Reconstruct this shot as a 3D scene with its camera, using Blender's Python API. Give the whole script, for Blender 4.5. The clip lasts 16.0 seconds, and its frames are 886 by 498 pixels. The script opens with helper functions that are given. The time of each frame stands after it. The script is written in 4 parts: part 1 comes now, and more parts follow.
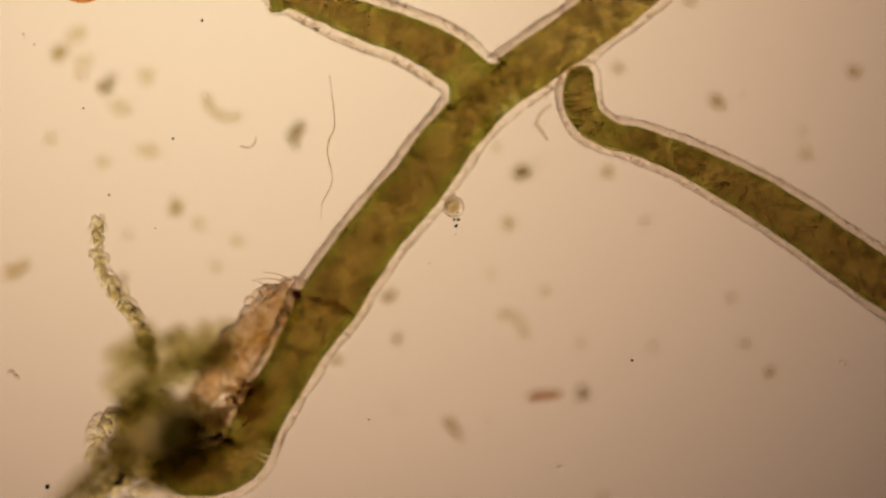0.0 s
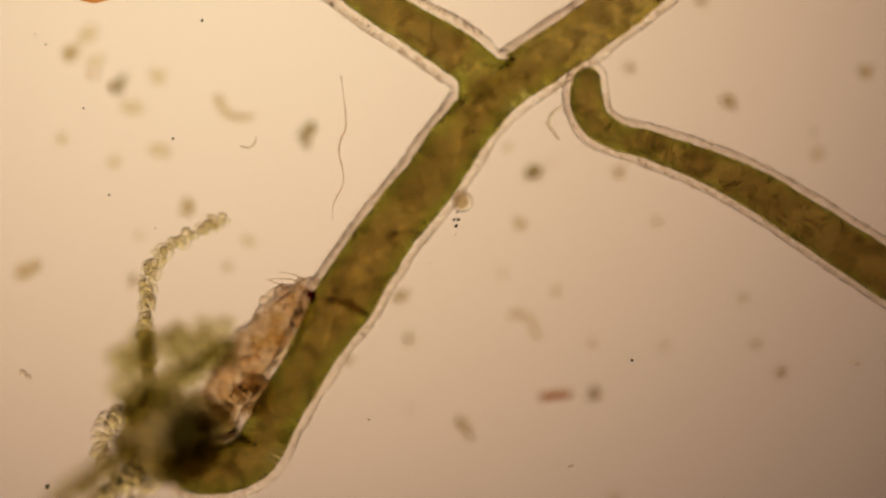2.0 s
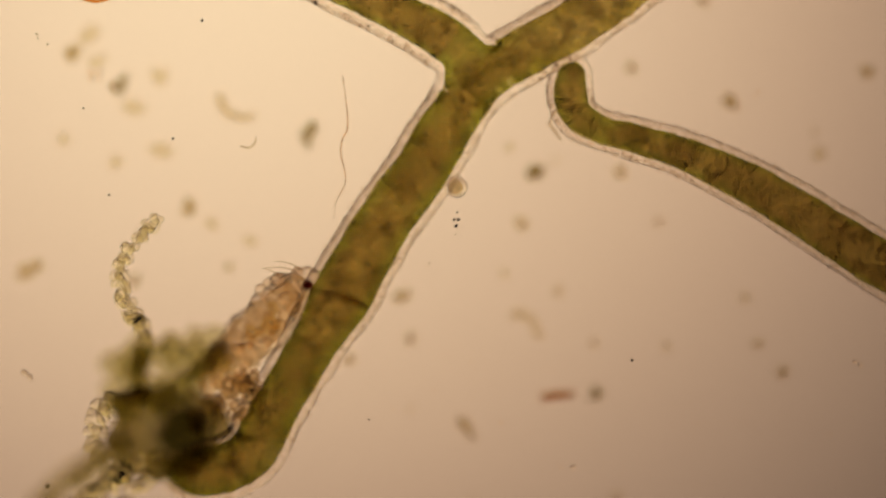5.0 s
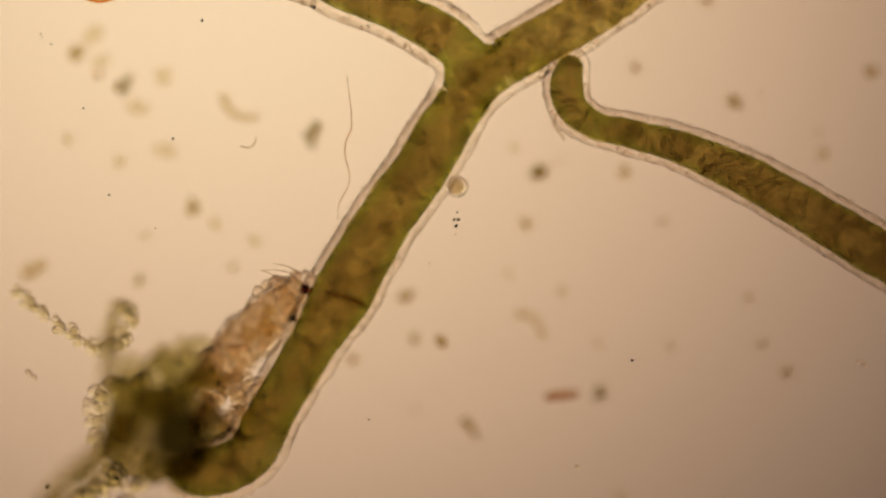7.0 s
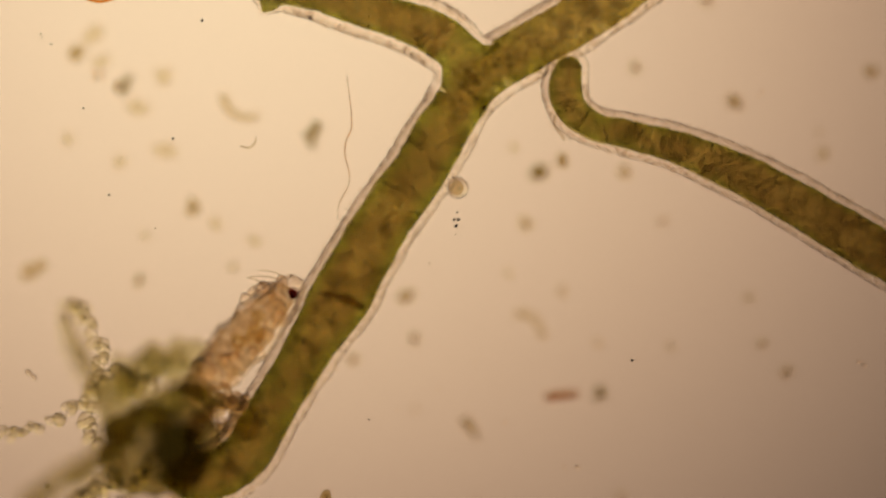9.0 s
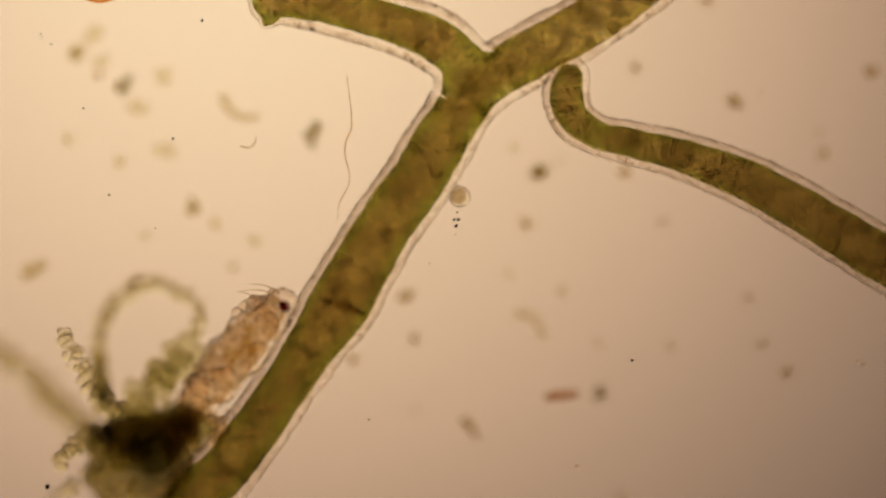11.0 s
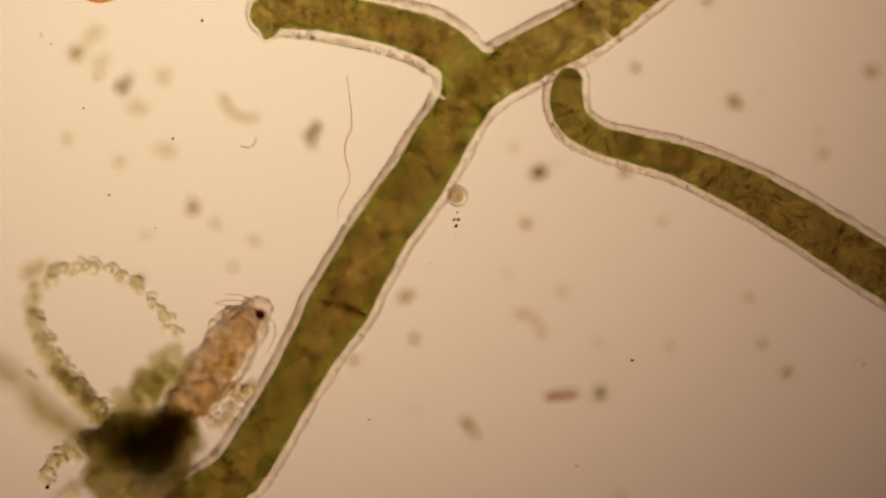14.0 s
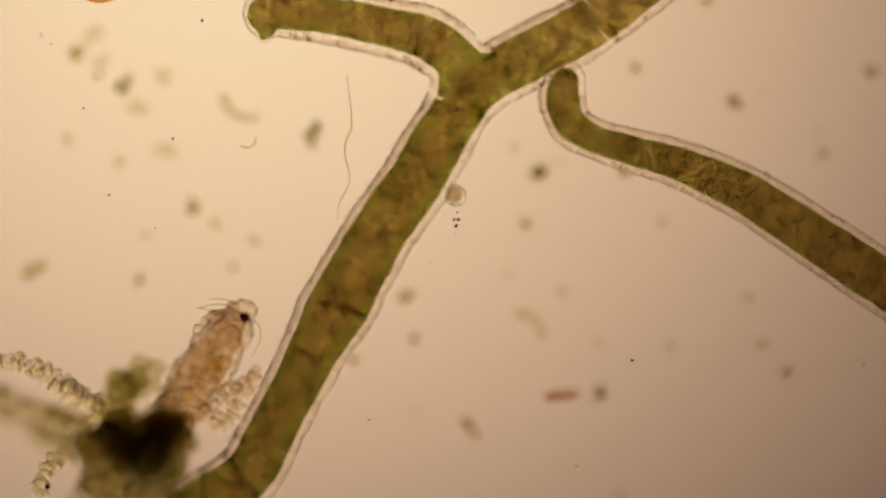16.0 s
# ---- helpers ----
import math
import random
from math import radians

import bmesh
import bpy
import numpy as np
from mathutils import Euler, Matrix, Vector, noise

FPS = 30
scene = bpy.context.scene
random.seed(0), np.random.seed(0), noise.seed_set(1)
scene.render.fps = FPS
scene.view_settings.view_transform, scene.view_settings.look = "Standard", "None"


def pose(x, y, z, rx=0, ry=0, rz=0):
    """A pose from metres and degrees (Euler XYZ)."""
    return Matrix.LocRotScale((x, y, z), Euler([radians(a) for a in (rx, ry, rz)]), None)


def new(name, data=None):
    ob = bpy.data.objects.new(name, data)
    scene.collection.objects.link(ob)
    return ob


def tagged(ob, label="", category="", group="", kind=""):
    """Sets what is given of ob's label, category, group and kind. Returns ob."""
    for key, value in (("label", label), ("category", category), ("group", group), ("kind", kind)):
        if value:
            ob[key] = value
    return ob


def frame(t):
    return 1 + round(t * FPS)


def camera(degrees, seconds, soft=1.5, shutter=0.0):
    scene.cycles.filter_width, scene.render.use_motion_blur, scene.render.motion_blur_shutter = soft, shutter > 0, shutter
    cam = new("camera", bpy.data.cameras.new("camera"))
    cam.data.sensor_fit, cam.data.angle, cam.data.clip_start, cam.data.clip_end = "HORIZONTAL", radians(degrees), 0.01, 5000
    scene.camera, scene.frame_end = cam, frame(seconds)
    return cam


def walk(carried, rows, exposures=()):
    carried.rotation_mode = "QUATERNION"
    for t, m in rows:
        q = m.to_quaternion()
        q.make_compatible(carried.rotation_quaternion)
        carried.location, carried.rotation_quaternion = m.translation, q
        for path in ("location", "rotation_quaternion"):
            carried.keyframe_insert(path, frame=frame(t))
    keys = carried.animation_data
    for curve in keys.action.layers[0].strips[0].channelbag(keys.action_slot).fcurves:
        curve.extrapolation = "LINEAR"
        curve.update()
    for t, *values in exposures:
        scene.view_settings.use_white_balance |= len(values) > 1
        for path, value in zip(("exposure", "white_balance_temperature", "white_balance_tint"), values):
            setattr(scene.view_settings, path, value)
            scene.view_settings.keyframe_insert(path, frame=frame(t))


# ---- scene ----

# A live green hydra with its catch on a glass slide under a low-power microscope, built a thousand
# times enlarged: 1 m stands for 1 mm. One unit of the plan is 1/600 m; x to the right and y down the slide, z up from the glass.
S = 1 / 600
CX, CY = 784.0, 441.0
DIST = 4800.0          # working distance
MID = 80.0              # height of the plane in focus


def P(x, y, z=0.0):
    """A place of the plan in metres."""
    return Vector(((x - CX) * S, (CY - y) * S, z * S))


def drift(t):
    """How far the stage has been pushed along x by the time t."""
    return float(np.interp(t, (0, 1.2, 1.3, 1.4, 4.2, 4.9, 5.7, 16), (0, 0, 18, 20, 20, 22, 30, 30)))


# ---- camera ----
cam = camera(2 * math.degrees(math.atan(CX / DIST)), 16.0, soft=2.6)
cam.data.dof.use_dof = True
cam.data.dof.focus_distance = (DIST - MID) * S
cam.data.dof.aperture_fstop = 0.038
STAGE_TIMES = (0, 0.6, 1.2, 1.3, 1.4, 2.5, 4.2, 4.9, 5.7, 6.3, 11, 16)


def stage(t, x, y, z):
    """The pose of something that stays with the lens at the place x, y, z of the view."""
    p = P(x + 30 - drift(t), y, z)
    return pose(p.x, p.y, p.z)


walk(cam, [(t, stage(t, CX, CY, DIST)) for t in STAGE_TIMES])

# ---- light ----
world = bpy.data.worlds.new("room")
world.use_nodes = True
world.node_tree.nodes["Background"].inputs["Color"].default_value = (1.0, 0.86, 0.7, 1)
world.node_tree.nodes["Background"].inputs["Strength"].default_value = 0.035
scene.world = world
scene.view_settings.exposure = 0.0


# ---- materials ----
class Tree:
    """A small builder for node materials."""

    def __init__(self, name):
        self.mat = bpy.data.materials.new(name)
        self.mat.use_nodes = True
        self.t = self.mat.node_tree
        self.t.nodes.clear()
        self.out = self.t.nodes.new("ShaderNodeOutputMaterial")

    def node(self, kind, ins=(), **props):
        n = self.t.nodes.new(kind)
        for k, v in props.items():
            setattr(n, k, v)
        for k, v in dict(ins).items():
            if isinstance(v, bpy.types.NodeSocket):
                self.t.links.new(v, n.inputs[k])
            else:
                n.inputs[k].default_value = v
        return n

    def coords(self, kind="Object"):
        c = self.node("ShaderNodeTexCoord")
        return self.node("ShaderNodeVectorMath", {0: c.outputs[kind], 3: 1 / S}, operation="SCALE").outputs[0]

    def noise(self, v, size, detail=3.0, rough=0.6, distortion=0.0):
        return self.node("ShaderNodeTexNoise", {"Vector": v, "Scale": 1 / size, "Detail": detail, "Roughness": rough, "Distortion": distortion}).outputs["Fac"]

    def ramp(self, fac, *stops):
        r = self.node("ShaderNodeValToRGB", {"Fac": fac})
        e = r.color_ramp.elements
        while len(e) < len(stops):
            e.new(0.5)
        for k, (p, c) in zip(e, stops):
            k.position, k.color = p, (*c, 1)
        return r.outputs["Color"]

    def mul(self, a, b, fac=1.0):
        n = self.node("ShaderNodeMix", {0: fac, 6: a, 7: b}, data_type="RGBA", blend_type="MULTIPLY")
        return n.outputs[2]

    def blend(self, fac, a, b):
        return self.node("ShaderNodeMixShader", {0: fac, 1: a, 2: b}).outputs[0]

    def bump(self, height, strength, distance):
        return self.node("ShaderNodeBump", {"Height": height, "Strength": strength, "Distance": distance * S}).outputs["Normal"]

    def done(self, shader):
        self.t.links.new(shader, self.out.inputs["Surface"])
        return self.mat


def stain(name, dark, mid, light, grain=7.0, blotch=45.0, body=0.1, blotch_dark=(0.6, 0.5, 0.45), thin=None, place=""):
    """Pigmented living tissue: light filters through it, granule by granule."""
    m = Tree(name)
    v = m.coords()
    if place:
        v = m.node("ShaderNodeAttribute", attribute_name=place).outputs["Vector"]
    warp = m.node("ShaderNodeTexNoise", {"Vector": v, "Scale": 1 / (grain * 1.5), "Detail": 2.0}).outputs["Color"]
    bent = m.node("ShaderNodeVectorMath", {0: warp, 1: (grain, grain, grain), 2: v}, operation="MULTIPLY_ADD").outputs[0]
    cell = m.node("ShaderNodeTexVoronoi", {"Vector": bent, "Scale": 1 / grain}).outputs["Color"]
    pick = m.node("ShaderNodeSeparateColor", {0: cell}).outputs[0]
    fine = m.ramp(pick, (0.05, dark), (0.5, mid), (0.95, light))
    big = m.ramp(m.noise(v, blotch, 4.0, 0.7, 0.4), (0.4, blotch_dark), (0.58, (1, 1, 1)))
    tone = m.mul(m.mul(fine, m.ramp(m.noise(v, grain * 0.45, 2.0), (0.3, (0.86, 0.86, 0.82)), (0.62, (1, 1, 1)))), big)
    if thin:  # the tissue pales towards the far end of the stalk
        along = m.node("ShaderNodeVectorMath", {0: v, 1: (0.8, 0.6, 0)}, operation="DOT_PRODUCT").outputs["Value"]
        fac = m.node("ShaderNodeMapRange", {0: along, 1: -20.0, 2: 130.0, 3: 0.0, 4: 1.0}).outputs[0]
        tone = m.node("ShaderNodeMix", {0: fac, 6: tone, 7: m.mul((*thin, 1), fine, 0.35)}, data_type="RGBA").outputs[2]
    clear = m.node("ShaderNodeBsdfTransparent", {"Color": tone}).outputs[0]
    flesh = m.node("ShaderNodeBsdfDiffuse", {"Color": tone}).outputs[0]
    return m.done(m.blend(body, clear, flesh))


def granules(name, thin):
    """The granular layer in the middle of the body: green algae at the flanks, brown gut content where the body is thick."""
    m = Tree(name)
    v = m.node("ShaderNodeAttribute", attribute_name="place").outputs["Vector"]
    depth = m.node("ShaderNodeAttribute", attribute_name="depth").outputs["Fac"]
    warp = m.node("ShaderNodeTexNoise", {"Vector": v, "Scale": 1 / 8, "Detail": 2.0}).outputs["Color"]
    bent = m.node("ShaderNodeVectorMath", {0: warp, 1: (3, 3, 3), 2: v}, operation="MULTIPLY_ADD").outputs[0]
    cell = m.node("ShaderNodeSeparateColor", {0: m.node("ShaderNodeTexVoronoi", {"Vector": bent, "Scale": 1 / 4.6}).outputs["Color"]}).outputs
    grain = m.ramp(cell[0], (0.0, (0.56, 0.56, 0.48)), (0.3, (0.72, 0.71, 0.64)), (0.58, (0.82, 0.81, 0.74)), (0.8, (1.0, 1.0, 0.98)), (1.0, (1.0, 1.0, 1.0)))
    fine = m.ramp(m.noise(v, 4.0, 3.0, 0.75), (0.36, (0.64, 0.63, 0.56)), (0.60, (1, 1, 1)))
    patch = m.ramp(m.noise(v, 38.0, 4.0, 0.65, 0.5), (0.34, (0.46, 0.40, 0.35)), (0.5, (0.80, 0.76, 0.73)), (0.64, (1, 1, 1)))
    sway = m.node("ShaderNodeMath", {0: m.noise(v, 24.0, 4.0, 0.7), 1: 34.0, 2: depth}, operation="MULTIPLY_ADD").outputs[0]
    core = m.node("ShaderNodeMapRange", {0: sway, 1: 36.0 if thin else 25.0, 2: 64.0 if thin else 47.0, 3: 0.0, 4: 1.0}, interpolation_type="SMOOTHSTEP").outputs[0]
    tone = m.node("ShaderNodeMix", {0: core, 6: (0.80, 0.90, 0.39, 1), 7: (0.98, 0.83, 0.60, 1)}, data_type="RGBA").outputs[2]
    if thin:  # the tissue pales towards the far end of the arm
        along = m.node("ShaderNodeVectorMath", {0: v, 1: (0.8, 0.6, 0)}, operation="DOT_PRODUCT").outputs["Value"]
        fac = m.node("ShaderNodeMapRange", {0: along, 1: -20.0, 2: 110.0, 3: 0.0, 4: 1.0}).outputs[0]
        light = m.node("ShaderNodeMix", {0: core, 6: (0.97, 0.96, 0.58, 1), 7: (1.0, 0.95, 0.74, 1)}, data_type="RGBA").outputs[2]
        tone = m.node("ShaderNodeMix", {0: fac, 6: tone, 7: light}, data_type="RGBA").outputs[2]
    colour = m.mul(m.mul(tone, m.mul(grain, fine)), patch)
    return m.done(m.node("ShaderNodeBsdfTransparent", {"Color": colour}).outputs[0])


def jelly(name, tint, ior, rough=0.05, size=10.0, relief=4.0, strength=0.6, cloud=(0.9, 0.88, 0.84), cloud_size=30.0):
    """Clear wet tissue that bends the light."""
    m = Tree(name)
    v = m.coords()
    n = m.noise(v, size, 3.0, 0.6)
    colour = m.mul((*tint, 1), m.ramp(m.noise(v, cloud_size, 3.0), (0.35, cloud), (0.65, (1, 1, 1))))
    g = m.node("ShaderNodeBsdfGlass", {"Color": colour, "Roughness": rough, "IOR": ior, "Normal": m.bump(n, strength, relief)})
    return m.done(g.outputs[0])


def crumb(name, tone, clear=0.35, size=9.0, mottle=0.55):
    """Half-opaque organic litter."""
    m = Tree(name)
    v = m.coords()
    c = m.mul((*tone, 1), m.ramp(m.noise(v, size), (0.3, (mottle, mottle, mottle * 0.93)), (0.7, (1, 1, 1))))
    through_it = m.node("ShaderNodeBsdfTransparent", {"Color": c}).outputs[0]
    solid = m.node("ShaderNodeBsdfDiffuse", {"Color": c, "Roughness": 0.9}).outputs[0]
    return m.done(m.blend(1 - clear, through_it, solid))


def lamp_glow():
    """The lamp's frosted lens: hottest off the axis, falling away towards the rim."""
    m = Tree("frosted_lamp_lens")
    v = m.coords()
    d = m.node("ShaderNodeVectorMath", {0: v, 1: HOT}, operation="DISTANCE").outputs["Value"]
    f = m.node("ShaderNodeMath", {0: d, 1: 1 / GLOW}, operation="MULTIPLY").outputs[0]
    c = m.ramp(f, (0.0, (1.0, 0.75, 0.475)), (0.17, (0.94, 0.685, 0.425)), (0.30, (0.712, 0.474, 0.295)), (0.36, (0.602, 0.393, 0.245)), (0.43, (0.515, 0.327, 0.205)),
               (0.55, (0.235, 0.145, 0.095)), (0.8, (0.05, 0.033, 0.022)))
    e = m.node("ShaderNodeEmission", {"Color": c, "Strength": 1.08}).outputs[0]
    return m.done(e)


LAMP_R = 5200.0
GLOW = 5350.0          # reach of the lamp's fall-off
HOT = (-800, 1310, 0)  # the hot spot, off the axis
LAMP_Z = -4800.0
TUBE = ((0.76, 0.75, 0.50), (0.81, 0.80, 0.55), (0.86, 0.845, 0.61))
LIMB_TISSUE = stain("green_limb_tissue", *TUBE, 12.0, 40.0, 0.02, (0.95, 0.93, 0.9), None, "place")
THIN = stain("thin_green_tissue", *TUBE, 12.0, 40.0, 0.02, (0.95, 0.93, 0.9), (0.91, 0.88, 0.71), "place")
GRANULES = granules("granular_tissue", None)
PALE_GRANULES = granules("pale_granular_tissue", (0.80, 0.765, 0.57))
ALGA = stain("green_algae", (0.62, 0.64, 0.38), (0.74, 0.75, 0.52), (0.84, 0.84, 0.65), 12.0, 40.0, 0.0, (0.95, 0.94, 0.9))
GRAIN_CREASE_SHADE = stain("brown_grain_crease_shade", (0.58, 0.47, 0.35), (0.70, 0.60, 0.48), (0.84, 0.75, 0.62), 12.0, 40.0, 0.0, (0.93, 0.9, 0.86))
HEAD = stain("olive_tissue", (0.23, 0.21, 0.09), (0.36, 0.33, 0.155), (0.60, 0.545, 0.30), 9.0, 40.0, 0.02, (0.8, 0.74, 0.64))
CORE_SHADE = stain("dark_green_core_shade", (0.09, 0.095, 0.04), (0.13, 0.135, 0.06), (0.19, 0.19, 0.09), 10.0, 60.0, 0.03, (0.84, 0.8, 0.7))
ECTO = jelly("clear_skin", (0.992, 0.982, 0.97), 1.026, 0.11, 4.5, 3.5, 0.9, (0.965, 0.95, 0.93), 7.0)
PEARL = jelly("clear_skin_cell", (1.0, 0.995, 0.985), 1.03, 0.05, 6.0, 2.0, 0.4, (0.985, 0.97, 0.955))
ARM = jelly("tentacle_jelly", (0.985, 0.978, 0.938), 1.052, 0.03, 7.0, 3.0, 0.7, (0.95, 0.94, 0.86), 18.0)
HAZE = jelly("soft_tentacle_jelly", (0.92, 0.905, 0.79), 1.03, 0.04, 9.0, 3.0, 0.4, (0.86, 0.84, 0.72), 24.0)
SHELL = jelly("prey_shell", (0.99, 0.972, 0.945), 1.05, 0.03, 9.0, 7.0, 1.0, (0.955, 0.92, 0.865), 18.0)
ORGAN = jelly("prey_organ", (1.0, 0.985, 0.96), 1.05, 0.03, 6.0, 4.0, 0.9, (0.97, 0.935, 0.885), 14.0)
FLESH = stain("prey_flesh", (0.82, 0.75, 0.63), (0.945, 0.905, 0.83), (1.0, 0.98, 0.945), 6.5, 26.0, 0.01, (0.89, 0.83, 0.71))
YOLK = stain("yellow_yolk", (0.96, 0.88, 0.66), (0.985, 0.935, 0.8), (1.0, 0.975, 0.9), 9.0, 30.0, 0.01, (0.96, 0.92, 0.8))
EYE = crumb("dark_red_eye", (0.42, 0.10, 0.08), 0.85, 6.0)
CAPE = jelly("olive_cape_jelly", (0.77, 0.755, 0.56), 1.05, 0.04, 9.0, 3.0, 0.5, (0.80, 0.78, 0.62), 20.0)
CLOAK = jelly("olive_tentacle_jelly", (0.89, 0.875, 0.75), 1.03, 0.04, 9.0, 3.0, 0.4, (0.86, 0.84, 0.72), 24.0)
GRASP = jelly("brown_tentacle_jelly", (0.92, 0.87, 0.78), 1.08, 0.05, 7.0, 3.0, 0.7, (0.86, 0.82, 0.72), 18.0)
BRISTLE = crumb("brown_bristle", (0.86, 0.79, 0.70), 0.98, mottle=0.85)
BLACK = crumb("black_dust", (0.11, 0.09, 0.07), 0.6)
OLIVE = crumb("olive_litter", (0.87, 0.79, 0.60), 0.99, mottle=0.68)
MOSS = crumb("dark_green_litter", (0.70, 0.62, 0.33), 0.99, mottle=0.55)
TAN = crumb("tan_litter", (0.945, 0.885, 0.755), 0.99, mottle=0.76)
FAINT = crumb("pale_litter", (0.972, 0.94, 0.87), 0.995, mottle=0.86)
RUST = crumb("rust_brown_litter", (0.80, 0.52, 0.20), 0.97, mottle=0.7)
ORANGE = crumb("orange_fibre", (0.95, 0.76, 0.56), 0.98)
AMBER = crumb("amber_fibre", (0.93, 0.62, 0.25), 0.98, mottle=0.8)
BUBBLE = jelly("clear_cell", (0.96, 0.94, 0.9), 1.08, 0.03, 10.0, 4.0, 0.6)


def slide_glass():
    m = Tree("slide_glass")
    v = m.coords()
    smear = m.node("ShaderNodeMapRange", {0: m.noise(v, 300.0, 4.0), 3: 0.0, 4: 0.02}).outputs[0]
    return m.done(m.node("ShaderNodeBsdfGlass", {"Color": (0.995, 0.995, 0.99, 1), "Roughness": smear, "IOR": 1.5}).outputs[0])


def black_metal():
    m = Tree("black_anodised_metal")
    v = m.coords()
    r = m.node("ShaderNodeMapRange", {0: m.noise(v, 400.0, 4.0), 3: 0.35, 4: 0.6}).outputs[0]
    c = m.ramp(m.noise(v, 90.0), (0.3, (0.012, 0.012, 0.013)), (0.7, (0.03, 0.03, 0.032)))
    return m.done(m.node("ShaderNodeBsdfPrincipled", {"Base Color": c, "Roughness": r, "Metallic": 0.6}).outputs[0])


# ---- mesh helpers, in units of the plan ----
def mesh_of(bm, name, material, pivot=(0, 0, 0)):
    """A mesh in metres from a bmesh in plan units (y already up), about its pivot."""
    bmesh.ops.recalc_face_normals(bm, faces=bm.faces)
    for f in bm.faces:
        f.smooth = True
    bmesh.ops.translate(bm, verts=bm.verts, vec=-Vector(pivot))
    bmesh.ops.scale(bm, verts=bm.verts, vec=(S, S, S))
    data = bpy.data.meshes.new(name)
    bm.to_mesh(data)
    bm.free()
    data.materials.append(material)
    return data


def part(name, bm, material, parent=None, label="", pivot=(0, 0, 0), at=None):
    ob = new(name, mesh_of(bm, name, material, pivot))
    if parent:
        ob.parent = parent
    ob.location = Vector(at if at is not None else pivot) * S
    return tagged(ob, label)


def L(x, y, z=MID):
    """A place of the plan in plan units with y up, from the centre."""
    return Vector((x - CX, CY - y, z))


def lift(x, y, z):
    """The plan place that shows at x, y of the focal plane when it lies at the height z."""
    f = (DIST - z) / (DIST - MID)
    return (CX + (x - CX) * f, CY + (y - CY) * f, z)


def curve_points(pts, step):
    """A smooth line through pts (tuples of any length), sampled about every step units of the first three values."""
    a = np.array(pts, float)
    a = np.vstack((2 * a[0] - a[1], a, 2 * a[-1] - a[-2]))
    out = []
    for i in range(1, len(a) - 2):
        n = max(2, int(np.linalg.norm(a[i + 1, :3] - a[i, :3]) / step))
        for k in range(n):
            u = k / n
            p0, p1, p2, p3 = a[i - 1], a[i], a[i + 1], a[i + 2]
            out.append(0.5 * (2 * p1 + (p2 - p0) * u + (2 * p0 - 5 * p1 + 4 * p2 - p3) * u * u + (3 * p1 - p0 - 3 * p2 + p3) * u ** 3))
    out.append(a[-2])
    return np.array(out)


def tube(bm, pts, step=6.0, sides=28, flat=False, squash=1.0):
    """A tube along pts of (x, y, z, radius), with round or flat ends."""
    line = curve_points([(*L(*p[:3]), p[3]) for p in pts], step)
    if not flat:
        ends = []
        for at, nxt in ((line[0], line[1]), (line[-1], line[-2])):
            d = (at[:3] - nxt[:3]) / np.linalg.norm(at[:3] - nxt[:3])
            ends.append([np.array((*(at[:3] + d * at[3] * math.sin(a)), at[3] * math.cos(a))) for a in (0.4, 0.8, 1.15, 1.4)])
        line = np.vstack((ends[0][::-1], line, ends[1]))
    rings = []
    for i, p in enumerate(line):
        d = Vector(line[min(i + 1, len(line) - 1)][:3] - line[max(i - 1, 0)][:3]).normalized()
        side = d.cross(Vector((0, 0, 1)))
        side = side.normalized() if side.length > 1e-3 else Vector((1, 0, 0))
        up = side.cross(d)
        rings.append([bm.verts.new(Vector(p[:3]) + (side * math.cos(a) + up * math.sin(a) * squash) * p[3])
                      for a in (2 * math.pi * k / sides for k in range(sides))])
    for r, q in zip(rings, rings[1:]):
        for k in range(sides):
            bm.faces.new((r[k], r[(k + 1) % sides], q[(k + 1) % sides], q[k]))
    bm.faces.new(rings[0][::-1])
    bm.faces.new(rings[-1])
    return bm


def lump(bm, x, y, z, r, flat=1.0, sub=3):
    made = bmesh.ops.create_icosphere(bm, subdivisions=sub, radius=r)
    bmesh.ops.scale(bm, verts=made["verts"], vec=(1, 1, flat))
    bmesh.ops.translate(bm, verts=made["verts"], vec=L(x, y, z))
    return made["verts"]


def fused(bm, voxel=5.0, smooth=4):
    """One skin round overlapping bodies."""
    bmesh.ops.recalc_face_normals(bm, faces=bm.faces)
    data = bpy.data.meshes.new("raw")
    bm.to_mesh(data)
    bm.free()
    ob = new("raw", data)
    mod = ob.modifiers.new("skin", "REMESH")
    mod.mode, mod.voxel_size, mod.adaptivity = "VOXEL", voxel, 0.0
    deps = bpy.context.evaluated_depsgraph_get()
    out = bmesh.new()
    out.from_mesh(ob.evaluated_get(deps).to_mesh())
    bpy.data.objects.remove(ob)
    bpy.data.meshes.remove(data)
    for _ in range(smooth):
        bmesh.ops.smooth_vert(out, verts=out.verts, factor=0.5, use_axis_x=True, use_axis_y=True, use_axis_z=True)
    return out


def rumple(bm, size, depth, seed=0.0, size2=0.0, depth2=0.0):
    """Push the skin in and out along its normals."""
    bm.normal_update()
    moves = []
    for v in bm.verts:
        q = v.co + Vector((seed * 17.3, seed * 9.1, seed * 5.7))
        h = noise.noise(q / size) * depth
        if size2:
            h += noise.noise(q / size2) * depth2
        moves.append(v.normal * h)
    for v, d in zip(bm.verts, moves):
        v.co += d
    return bm


def empty(name, label, category, group=""):
    return tagged(new(name), label, category, group)


